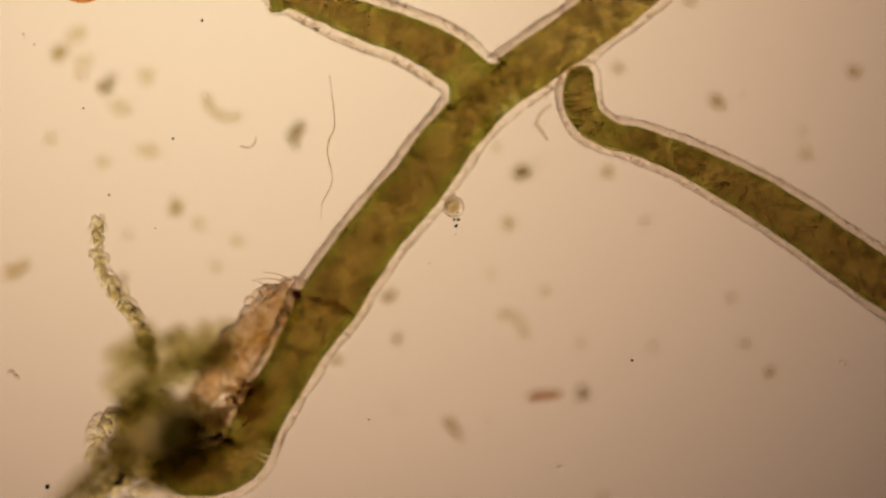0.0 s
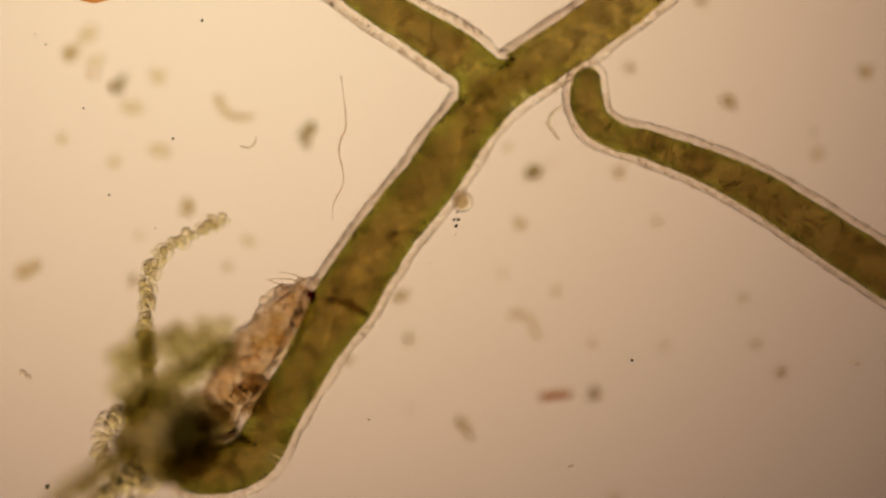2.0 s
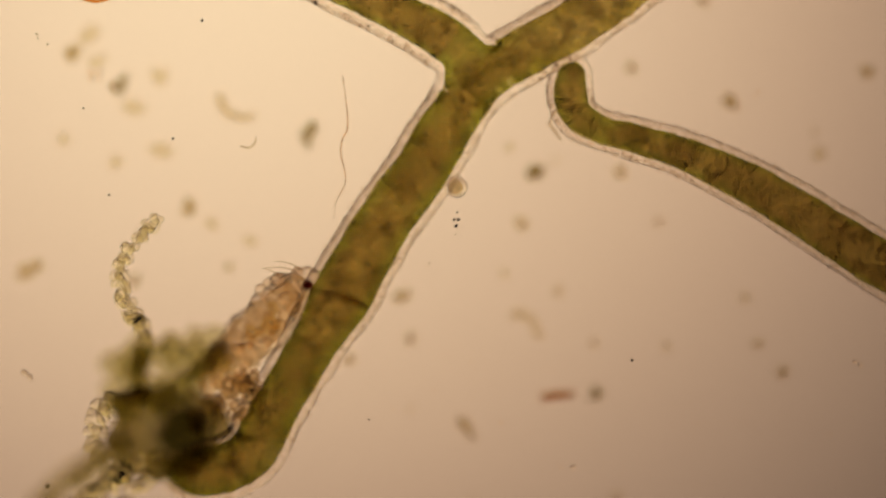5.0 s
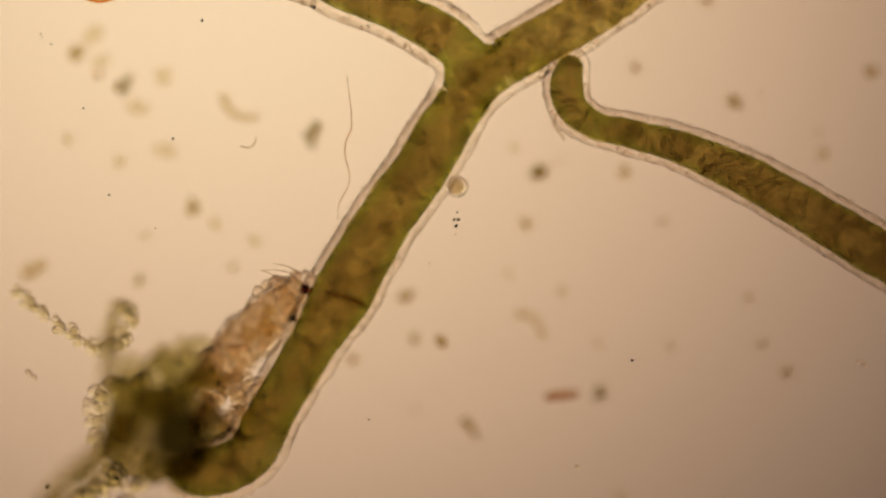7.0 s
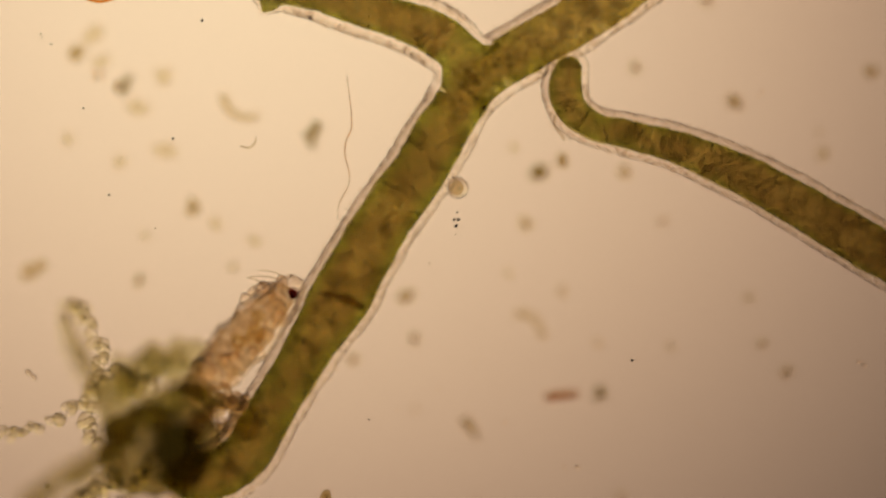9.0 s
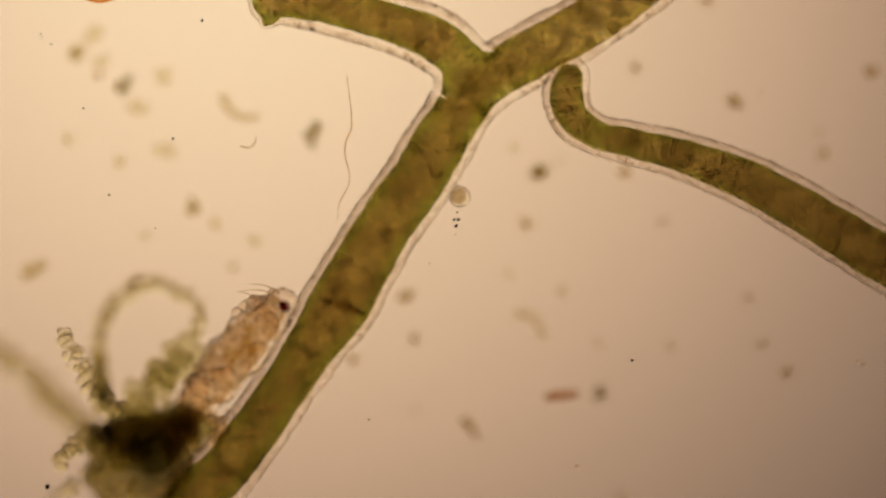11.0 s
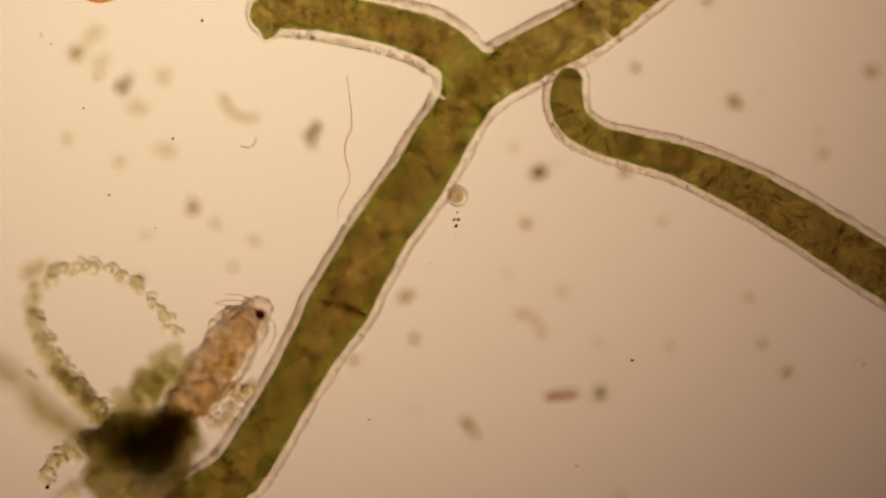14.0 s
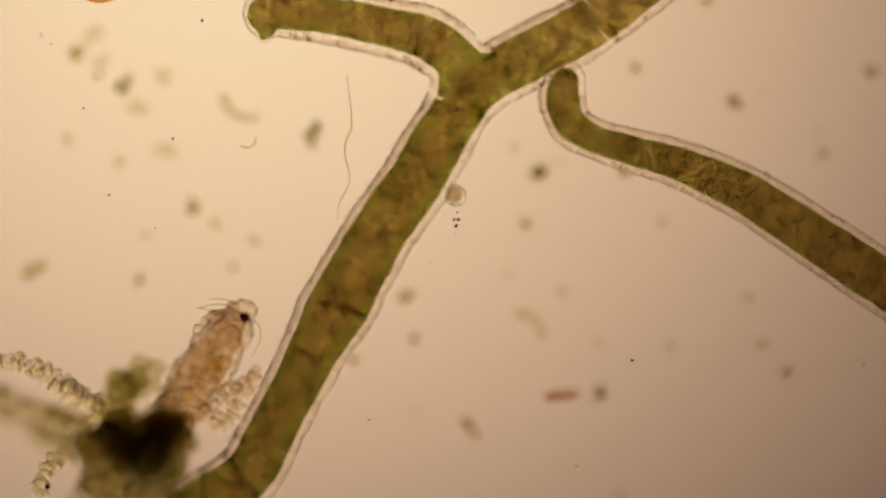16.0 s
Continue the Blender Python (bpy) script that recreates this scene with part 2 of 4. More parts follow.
# ---- the slide and the lamp under it ----
def box(bm, x0, x1, y0, y1, z0, z1, bevel):
    made = bmesh.ops.create_cube(bm, size=1)["verts"]
    bmesh.ops.scale(bm, verts=made, vec=(x1 - x0, y1 - y0, z1 - z0))
    bmesh.ops.translate(bm, verts=made, vec=((x0 + x1) / 2, (y0 + y1) / 2, (z0 + z1) / 2))
    bmesh.ops.bevel(bm, geom=bm.edges[:], offset=bevel, segments=2, affect="EDGES")
    return bm


slide = part("ground", box(bmesh.new(), -22500, 22500, -7500, 7500, -600, 0, 60), slide_glass())
for poly in slide.data.polygons:
    poly.use_smooth = False
tagged(slide, "clear glass microscope slide lit from below", "glass slide", kind="structure")

substage = empty("substage_lamp", "round frosted lamp glowing warm under the glass slide", "lamp")
LAMP_AT = Vector((0, 0, LAMP_Z))
bm = bmesh.new()
bmesh.ops.create_circle(bm, cap_ends=True, segments=64, radius=LAMP_R)
part("lens", bm, lamp_glow(), substage, "frosted warm glowing lens", at=LAMP_AT)
bm = bmesh.new()
rim = []
for r, z in ((LAMP_R, -60), (LAMP_R, 90), (LAMP_R + 60, 150), (LAMP_R + 500, 150), (LAMP_R + 600, 60), (LAMP_R + 600, -1500), (LAMP_R, -1500)):
    rim.append([bm.verts.new((r * math.cos(a), r * math.sin(a), z)) for a in (2 * math.pi * k / 64 for k in range(64))])
for a, b in zip(rim, rim[1:] + rim[:1]):
    for k in range(64):
        bm.faces.new((a[k], a[(k + 1) % 64], b[(k + 1) % 64], b[k]))
METAL = black_metal()
part("ring", bm, METAL, substage, "black metal ring", at=LAMP_AT)

# ---- the hydra ----
hydra = empty("hydra", "green hydra with clear skin, buds and beaded tentacles", "hydra")
SPOT = L(822, 149)      # a mark at the fork, about which the stalk turns
CREASE = L(602, 530)    # the fold across the stalk


AXIS = ((1230, -110, 43), (1160, -59, 43), (1090, -8, 43), (1022, 42, 42), (972, 77, 42), (940, 96, 42), (905, 111, 42), (875, 124, 42), (843, 150, 43), (799, 213, 44), (747, 300, 47), (686, 387, 47), (641, 461, 50),
        (602, 530, 52), (578, 566, 47.5), (548, 612, 42.5), (515, 665, 39.5), (470, 737, 41), (442, 785, 42), (402, 826, 42), (352, 846, 40), (322, 848, 28), (296, 845, 14))


def body_tissue(grow, voxel):
    """The stalk with its fork, the arm and the bent neck, grown by so much."""
    bm = tube(bmesh.new(), [(x, y, MID, r + grow) for x, y, r in AXIS])
    tube(bm, [(852, 140, MID, 36 + grow * 0.8), (820, 104, MID, 37 + grow * 0.9), (790, 81, MID, 38 + grow), (762, 63, MID, 38 + grow)], flat=True)
    lump(bm, 822, 138, MID, 38 + grow * 0.8)
    lump(bm, 860, 128, MID, 40 + grow * 0.9)
    lump(bm, 848, 114, MID, 25 + grow * 0.8)
    bm = fused(bm, voxel, 5)
    for x, y, reach in ((850, 86, 58), (778, 128, 58)):  # the rounded crotches of the fork
        soft = [v for v in bm.verts if (v.co - L(x, y, v.co.z)).length < reach]
        for _ in range(18):
            bmesh.ops.smooth_vert(bm, verts=soft, factor=0.5, use_axis_x=True, use_axis_y=True, use_axis_z=False)
    near = [v for v in bm.verts if (v.co - TO_BUD[0]).length < 130]
    faces = {f for v in near for f in v.link_faces}
    edges = {e for f in faces for e in f.edges}
    bmesh.ops.bisect_plane(bm, geom=list({v for f in faces for v in f.verts}) + list(edges) + list(faces), plane_co=TO_BUD[0], plane_no=TO_BUD[1], clear_outer=True)
    return bm


TO_BUD = (L(790, 81), L(762, 63) - L(790, 81))


def scatter(name, spots, sizes, material, owner, label, sub=1, dome=False):
    """Many tiny round bodies at the given places of the owner, as one mesh."""
    bm = bmesh.new()
    bmesh.ops.create_icosphere(bm, subdivisions=sub, radius=1)
    if dome:
        bmesh.ops.bisect_plane(bm, geom=bm.verts[:] + bm.edges[:] + bm.faces[:], plane_co=(0, 0, -0.1), plane_no=(0, 0, -1), clear_outer=True)
        bmesh.ops.triangulate(bm, faces=bm.faces[:])
    bm.verts.index_update()
    shape = np.array([v.co for v in bm.verts])
    faces = np.array([[v.index for v in f.verts] for f in bm.faces])
    bm.free()
    n, k = len(spots), len(shape)
    squash = np.random.uniform(0.7, 1.3, (n, 1, 3))
    co = (np.array(spots)[:, None, :] + shape[None] * squash * np.array(sizes)[:, None, None]) * S
    tris = (faces[None] + (np.arange(n) * k)[:, None, None]).reshape(-1, 3)
    data = bpy.data.meshes.new(name)
    data.from_pydata(co.reshape(-1, 3).tolist(), [], tris.tolist())
    data.polygons.foreach_set("use_smooth", [True] * len(data.polygons))
    data.materials.append(material)
    ob = new(name, data)
    ob.parent = owner
    return tagged(ob, label, kind="stuff")


def skin_cells(skin, owner, count, small, large, seed, material=None, flank=0.45, cuts=(), deep=2.2, rounds=1):
    """Clear cells standing proud of a skin."""
    rng = np.random.default_rng(seed)
    n = len(skin.data.vertices)
    co, no = np.empty(n * 3), np.empty(n * 3)
    skin.data.vertices.foreach_get("co", co)
    skin.data.vertices.foreach_get("normal", no)
    co, no = co.reshape(-1, 3) / S, no.reshape(-1, 3)
    taken, spots, sizes = set(), [], []
    for k in np.concatenate([rng.permutation(n) for _ in range(rounds)]):
        size = rng.uniform(small, large)
        p = co[k] - no[k] * size * rng.uniform(-0.5, deep) + rng.normal(0, 1.5, 3)
        spot = tuple(np.round(p / (2.1 * size)).astype(int))
        if any((Vector(p) - place).dot(way.normalized()) > -5 for place, way in cuts):
            continue
        if abs(no[k][2]) < flank and spot not in taken:
            taken.add(spot)
            spots.append(p)
            sizes.append(size)
            if len(spots) == count:
                break
    return scatter("skin_cell_layer", spots, sizes, material or PEARL, owner, "clear bulging skin cells")


def opened(bm, *cuts):
    """Cut a body open at planes (place, way), so that it runs on into its neighbour."""
    for place, way in cuts:
        bmesh.ops.bisect_plane(bm, geom=bm.verts[:] + bm.edges[:] + bm.faces[:], plane_co=place, plane_no=way, clear_outer=True)
    return bm


def middle(bm, seed):
    """The granular middle layer of a body: its upper half laid nearly flat in the middle plane. Returns it with the depth of the body over each point."""
    bmesh.ops.bisect_plane(bm, geom=bm.verts[:] + bm.edges[:] + bm.faces[:], plane_co=(0, 0, MID), plane_no=(0, 0, -1), clear_outer=True)
    deep = bm.verts.layers.float.new("deep")
    for v in bm.verts:
        v[deep] = v.co.z - MID
        v.co.z = MID + v[deep] * 0.08 + noise.noise(v.co / 9 + Vector((seed, 0, 0))) * 1.5
    return bm


def marked(ob, co, deep):
    """Give a body the places and depths that its granules follow."""
    ob.data.attributes.new("place", "FLOAT_VECTOR", "POINT").data.foreach_set("vector", np.asarray(co, float).ravel())
    ob.data.attributes.new("depth", "FLOAT", "POINT").data.foreach_set("value", np.asarray(deep, float).ravel())


class Limb:
    """A bending limb, cut across into short lengths that ride along its centre line; the lengths carry skin, gut and grains."""

    def __init__(self, name, label, rest, tissue, skin, layer, material, granular_material, seed, length, cells=1200, pivot=(0, 0, 0), lap=(0.7, 0.35), stub=None):
        self.bends, self.lengths, self.lap, self.rows, self.stub = {}, [], lap, [], stub
        self.rest = curve_points([L(x, y) for x, y in rest], 2.0)
        self.far = np.concatenate(((0,), np.cumsum(np.linalg.norm(np.diff(self.rest, axis=0), axis=1))))
        count = int(self.far[-1] / length)
        self.mids = [self.far[-1] * (k + 0.5) / count for k in range(count)]
        self.frames = [self.spot(self.rest, self.far, m) for m in self.mids]
        rng = np.random.default_rng(seed)
        body = self.cut(tissue, name, material, count, pivot)
        coat = self.cut(skin, "skin", ECTO, count, pivot)
        core = self.cut(middle(layer, seed), "granular_layer", granular_material, count, pivot)
        for k in range(count):
            ob = body[k]
            ob.parent = hydra
            tagged(ob, label)
            for piece, note in ((coat[k], "clear bumpy outer skin"), (core[k], "granular green and brown middle layer")):
                if piece:
                    piece.parent = ob
                    tagged(piece, note)
            if coat[k] and cells:
                crotch = stub and (Vector(self.frames[k][0][:2]) - stub[0]).length < 75  # few cells where the branches part
                skin_cells(coat[k], ob, cells // count // (4 if crotch else 1), 1.8, 3.6, seed + k, None, 0.22, (), 4.5, 4)
            self.lengths.append(ob)
            reach = np.abs([v.co.y for v in ob.data.vertices]).max() / S * 0.7
            spots = np.stack((rng.uniform(-length / 2, length / 2, 2), rng.uniform(-reach, reach, 2), rng.normal(0, 5, 2)), 1)
            turn = np.array(Matrix.Rotation(self.frames[k][1], 3, "Z"))
            scatter("algae_layer", spots @ turn.T, rng.uniform(1.2, 2.6, 2), ALGA if k % 2 else GRAIN_CREASE_SHADE, ob, "algae grains", 1)

    def spot(self, line, far, s):
        """The place and the heading at s along a line."""
        w = min(7, s)
        p, q = (np.array([np.interp(s + d, far, line[:, i]) for i in range(3)]) for d in (-w, w))
        return (p + q) / 2, math.atan2(q[1] - p[1], q[0] - p[0])

    def cut(self, bm, name, material, count, pivot):
        bmesh.ops.recalc_face_normals(bm, faces=bm.faces)
        bm.normal_update()
        bm.verts.index_update()
        co = np.array([v.co for v in bm.verts])
        layer = bm.verts.layers.float.get("deep")
        deep = np.array([v[layer] if layer else 0.0 for v in bm.verts])
        no = np.array([v.normal for v in bm.verts])
        faces = [[v.index for v in f.verts] for f in bm.faces]
        bm.free()
        owner = []
        for f in faces:
            c = co[f].mean(0)
            off = ((self.rest[:, :2] - c[:2]) ** 2).sum(1)
            s = self.far[np.argmin(off)]
            if self.stub and off.min() > 30 ** 2 and min((Vector(c[:2]) - self.stub[0].lerp(self.stub[1], u / 8)).length for u in range(9)) < 62:
                s = self.far[np.argmin(((self.rest[:, :2] - np.array(self.stub[0])) ** 2).sum(1))]  # a side branch stays whole
            owner.append(min(count - 1, int(s / self.far[-1] * count)))
        made = []
        for k in range(count):
            mine = [f for f, o in zip(faces, owner) if o == k]
            used = sorted({v for f in mine for v in f})
            if not used:
                made.append(None)
                continue
            index = {v: i for i, v in enumerate(used)}
            data = bpy.data.meshes.new(name)
            heading = np.array((math.cos(self.frames[k][1]), math.sin(self.frames[k][1]), 0))
            own = co[used] - self.frames[k][0]
            lap = self.lap[1] if layer else self.lap[0]  # the lengths lie over one another by a hair
            own = own + np.outer(np.clip(own @ heading / (self.far[-1] / count / 2), -1, 1) * lap, heading)
            data.from_pydata((own * S).tolist(), [], [[index[v] for v in f] for f in mine])
            data.polygons.foreach_set("use_smooth", [True] * len(mine))
            data.normals_split_custom_set_from_vertices(no[used].tolist())
            data.materials.append(material)
            made.append(new(name, data))
            marked(made[-1], co[used] - np.array(pivot), deep[used])
        return made

    def at(self, t, *points):
        self.bends[t] = [(x + 30 - drift(t), *rest) for x, *rest in points]

    def key(self, roots=None, anchor=None):
        """roots: for each time the last place inside the neighbour and the place where the limb leaves it. anchor: the length that a marked point of the line carries, and the point's number."""
        self.rows = [[] for _ in self.lengths]
        for t in sorted(self.bends):
            pts = [L(*p) for p in self.bends[t]]
            start, mark = 0.0, None
            if roots:
                inside, root = (Vector([np.interp(t, [r[0] for r in roots], [r[k][i] for r in roots]) for i in range(3)]) for k in (1, 2))
                pts = [p for p in pts if (p - root).length > 75]
                out, on = (root - inside).normalized(), (pts[0] - root).normalized()
                pts = [inside, root, root + (out * 0.85 + on * 0.15) * 22, root + (out * 0.55 + on * 0.45) * 50] + pts
                start = (root - inside).length
            if anchor:
                mark = pts[anchor[1]]
                behind = (pts[0] - pts[1]).normalized() * 40
                pts = [pts[0] + behind * k for k in range(8, 0, -1)] + pts
            ahead = (pts[-1] - pts[-2]).normalized() * 40
            pts += [pts[-1] + ahead * k for k in range(1, 9)]
            line = curve_points(pts, 2.0)
            far = np.concatenate(((0,), np.cumsum(np.linalg.norm(np.diff(line, axis=0), axis=1))))
            if anchor:
                start = far[np.argmin(((line - np.array(mark)) ** 2).sum(1))] - anchor[0]
            for steps, mid, (home, angle) in zip(self.rows, self.mids, self.frames):
                p, turn = self.spot(line, far, start + mid)
                turn = (turn - angle + math.pi) % (2 * math.pi) - math.pi
                steps.append((t, Matrix.Translation(Vector(p) * S) @ Matrix.Rotation(turn, 4, "Z")))
        for ob, steps in zip(self.lengths, self.rows):
            walk(ob, steps)

    def along(self, x, y):
        """How far along the rest line the place x, y lies, and the number of the length that holds it."""
        s = self.far[np.argmin(((self.rest[:, :2] - np.array(L(x, y))[:2]) ** 2).sum(1))]
        return s, min(len(self.lengths) - 1, int(s / self.far[-1] * len(self.lengths)))

    def carried(self, k, *places):
        """Where places of the rest body lie at each keyed time, as its length k carries them: rows of t, place, place."""
        home = Vector(self.frames[k][0])
        return [(t, *(m.translation / S + m.to_3x3() @ (p - home) for p in places)) for t, m in self.rows[k]]


# the stalk with its fork, the pale arm beyond it, and the neck
PALE_FROM = L(886, 119)
body = Limb("stalk_length", "green length of the stalk, paling towards the arm", [p[:2] for p in AXIS], rumple(body_tissue(0, 5.0), 60, 4, 1, 14, 2), rumple(body_tissue(15.5, 4.0), 50, 4, 2, 11, 3.0),
            rumple(body_tissue(-1, 3.5), 14, 2.5, 4, 6, 2), THIN, PALE_GRANULES, 21, 7.0, 3600, PALE_FROM, (1.0, 0.5), (L(832, 118).xy, L(792, 83).xy))
# where the arm runs at each time, seen from the far end
ARM_LINES = (
    (0, (1097, 4), (1045, 44), (1008, 73)),
    (1.2, (1097, 7), (1045, 47), (1008, 76)),
    (1.3, (1115, 8), (1063, 48), (1026, 77)),
    (1.5, (1118, 6), (1066, 46), (1029, 74)),
    (2, (1112, 0), (1060, 40), (1024, 68)),
    (2.5, (1108, -3), (1055, 37), (1019, 65)),
    (3, (1104, -7), (1051, 33), (1015, 61)),
    (3.5, (1100, -11), (1047, 29), (1010, 57)),
    (4.2, (1098, -12), (1045, 28), (1008, 56)),
    (6.3, (1092, -10), (1060, 14), (1024, 40)),
    (7.5, (1090, -8), (1058, 15), (1022, 41)),
    (9.2, (1087, -6), (1055, 17), (1019, 43)),
    (11.3, (1090, 9), (1058, 32), (1022, 58)),
    (12.5, (1093, 12), (1060, 36), (1026, 62)),
    (13.5, (1090, 10), (1060, 33), (1024, 60)),
    (16, (1087, 11), (1056, 34), (1020, 61)),
)
CREASE_AT = body.along(602, 530)[1]
# a thin brown tube puts the crease's shade into colour
part("crease_shade", rumple(tube(bmesh.new(), [(574, 513, 98, 2.0), (590, 518, 102, 4.2), (610, 524, 104, 5.2), (632, 532, 101, 5.0), (648, 540, 90, 3.2)], 3, 14), 10, 2.5, 3), GRAIN_CREASE_SHADE, body.lengths[CREASE_AT], "brown strip shading the crease across the stalk",
     body.frames[CREASE_AT][0], at=(0, 0, 0))

# the bud on the fork
BUD_REST = ((790, 81), (755, 61), (691, 36), (629, 22), (567, 12), (508, 5), (478, 3))


def bud_tissue(grow, voxel):
    bm = bmesh.new()
    tube(bm, [(815, 98, MID, 38 + grow), (790, 81, MID, 38 + grow), (755, 61, MID, 36 + grow), (691, 36, MID, 33 + grow), (629, 22, MID, 32 + grow), (567, 12, MID, 31 + grow), (508, 5, MID, 33 + grow * 0.7), (484, 3, MID, 37 + grow * 0.4)], flat=True)
    lump(bm, 480, 14, MID, 30 + grow * 0.4)
    lump(bm, 484, 40, MID, 14 + grow * 0.25)
    lump(bm, 478, 54, MID, 7 + grow * 0.2)
    return opened(fused(bm, voxel, 4), (L(790.4, 81.2), L(790, 81) - L(762, 63)))


bud = Limb("bud_length", "green length of the bud growing from the fork", BUD_REST, rumple(bud_tissue(0, 5.0), 50, 3, 5, 13, 2), rumple(bud_tissue(20, 4.0), 50, 3, 6, 11, 1.6),
           rumple(bud_tissue(-1, 3.0), 14, 2.5, 9, 6, 2), LIMB_TISSUE, GRANULES, 22, 8.0, 1100)
bud.at(0, (715, 69), (660, 50), (612, 31), (565, 8), (515, -18), (470, -38))
bud.at(1.2, (716, 68), (661, 45), (616, 22), (572, -5), (525, -30), (480, -50))
bud.at(1.3, (734, 68), (679, 45), (634, 22), (590, -5), (543, -30), (498, -50))
bud.at(1.5, (737, 64), (684, 38), (638, 12), (590, -16), (545, -42))
bud.at(2, (719, 46), (668, 14), (620, -20), (575, -50))
bud.at(3.5, (745, 51), (700, 28), (660, 4), (610, -26), (560, -55))
bud.at(4.2, (742, 51), (697, 28), (655, 4), (600, -24), (550, -50))
bud.at(6.3, (735, 42), (675, 13), (612, -11), (570, -32), (520, -50))
bud.at(7.5, (737, 48), (675, 22), (612, -1), (570, -20), (510, -38))
bud.at(8.5, (735, 53), (674, 29), (610, 7), (560, -12), (500, -26))
bud.at(9.2, (732, 55), (672, 31), (608, 11), (558, -6), (498, -20))
bud.at(11.3, (688, 48), (625, 30), (563, 16), (504, 6), (474, 2))
bud.at(12.5, (690, 53), (627, 37), (565, 25), (505, 18), (475, 16))
bud.at(13.5, (688, 52), (626, 38), (564, 28), (505, 22), (475, 20))
bud.at(16, (682, 55), (619, 41), (557, 31), (499, 24), (469, 22))

# the long bud on the other side
RUNNER_REST = ((1003, 128), (999, 160), (1010, 197), (1050, 226), (1100, 238), (1200, 265), (1300, 308), (1400, 362), (1500, 422), (1568, 461), (1700, 537), (1830, 612))


def runner_tissue(grow, step):
    radii = (24, 28, 26, 22.5, 24, 28, 33.5, 37, 39.5, 40, 41, 41)
    return tube(bmesh.new(), [(x, y, MID, r + grow) for (x, y), r in zip(RUNNER_REST, radii)], step, 40)


runner = Limb("long_bud_length", "green length of the long bud beside the stalk", RUNNER_REST, rumple(runner_tissue(0, 5), 60, 3, 8, 14, 2), rumple(runner_tissue(14, 4), 50, 3, 9, 11, 2.6),
              rumple(runner_tissue(-1, 3), 14, 2.5, 9, 6, 2), LIMB_TISSUE, GRANULES, 23, 9.0, 1900)
runner.at(0, (1022, 146), (1022, 178), (1034, 213), (1072, 241), (1120, 253), (1200, 284), (1300, 334), (1400, 395), (1500, 465), (1568, 512))
runner.at(1.2, (1020, 152), (1020, 184), (1033, 219), (1072, 247), (1120, 259), (1200, 290), (1300, 341), (1400, 399), (1500, 467), (1568, 514))
runner.at(1.3, (1039, 152), (1039, 184), (1052, 219), (1091, 247), (1139, 259), (1219, 290), (1319, 341), (1419, 399), (1519, 467), (1587, 514))
runner.at(1.5, (1040, 153), (1040, 185), (1053, 220), (1092, 246), (1139, 259), (1219, 287), (1319, 335), (1419, 394), (1519, 460), (1587, 507))
runner.at(2, (1034, 150), (1034, 182), (1048, 219), (1088, 245), (1135, 258), (1200, 281), (1300, 323), (1400, 383), (1500, 448), (1568, 491))
runner.at(2.5, (1026, 150), (1026, 182), (1040, 218), (1080, 244), (1130, 257), (1200, 280), (1300, 323), (1400, 381), (1500, 446), (1568, 489))
runner.at(3.5, (1012, 146), (1013, 178), (1025, 212), (1062, 237), (1110, 250), (1200, 277), (1300, 320), (1400, 378), (1500, 444), (1568, 486))
runner.at(4.2, (1010, 146), (1011, 178), (1023, 212), (1062, 236), (1110, 249), (1200, 276), (1300, 320), (1400, 377), (1500, 442), (1568, 484))
runner.at(6.3, (1004, 128), (1000, 160), (1010, 197), (1050, 226), (1100, 239), (1200, 268), (1300, 312), (1400, 368), (1500, 430), (1568, 470))
runner.at(7.5, *RUNNER_REST[:10])
runner.at(9.2, (1001, 131), (997, 163), (1009, 200), (1050, 229), (1100, 241), (1200, 268), (1300, 310), (1400, 363), (1500, 422), (1568, 461))
runner.at(11.3, (1003, 146), (999, 178), (1013, 216), (1058, 246), (1104, 257), (1200, 281), (1300, 318), (1400, 370), (1500, 431), (1568, 472))
runner.at(12.5, (1005, 152), (1000, 185), (1014, 222), (1060, 251), (1104, 263), (1200, 287), (1300, 327), (1400, 379), (1500, 440), (1568, 482))
runner.at(13.5, (1004, 151), (1000, 184), (1014, 222), (1060, 251), (1102, 263), (1200, 289), (1300, 331), (1400, 385), (1500, 447), (1568, 490))
runner.at(14.5, (1000, 150), (997, 184), (1012, 222), (1058, 251), (1101, 264), (1200, 291), (1300, 334), (1400, 392), (1500, 456), (1568, 499))
runner.at(16, (995, 150), (993, 185), (1010, 226), (1056, 252), (1100, 266), (1200, 295), (1300, 339), (1400, 401), (1500, 467), (1568, 511))


MOUTH = L(300, 785)
UNDER = Vector((0, 0, -1))
bm = bmesh.new()
for x, y, r in ((302, 785, 58), (258, 785, 56), (330, 795, 48), (286, 806, 44), (236, 775, 42), (348, 770, 44), (290, 745, 46), (246, 742, 36),
                (240, 722, 26), (266, 712, 26), (300, 710, 28), (338, 714, 28), (372, 728, 26), (388, 746, 24), (390, 762, 22), (345, 738, 34)):
    lump(bm, *lift(x, y, 128), r, 0.7)
head = part("head", opened(rumple(fused(bm, 4.0, 4), 26, 9, 18, 9, 5), (Vector((0, 0, 122)), UNDER)), HEAD, hydra, "dark olive swollen head round the mouth", MOUTH)
# an added dark dome for the shade where the neck is seen end on
bm = bmesh.new()
for x, y, r in ((328, 766, 48), (320, 774, 44), (340, 758, 44), (316, 752, 38)):
    lump(bm, *lift(x, y, 200), r, 0.7)
part("core", opened(rumple(fused(bm, 5.0, 6), 40, 6, 17, 12, 2), (Vector((0, 0, 194)), UNDER)), CORE_SHADE, head, "dark dome shading the head where the neck is seen end on", MOUTH, at=(0, 0, 0))
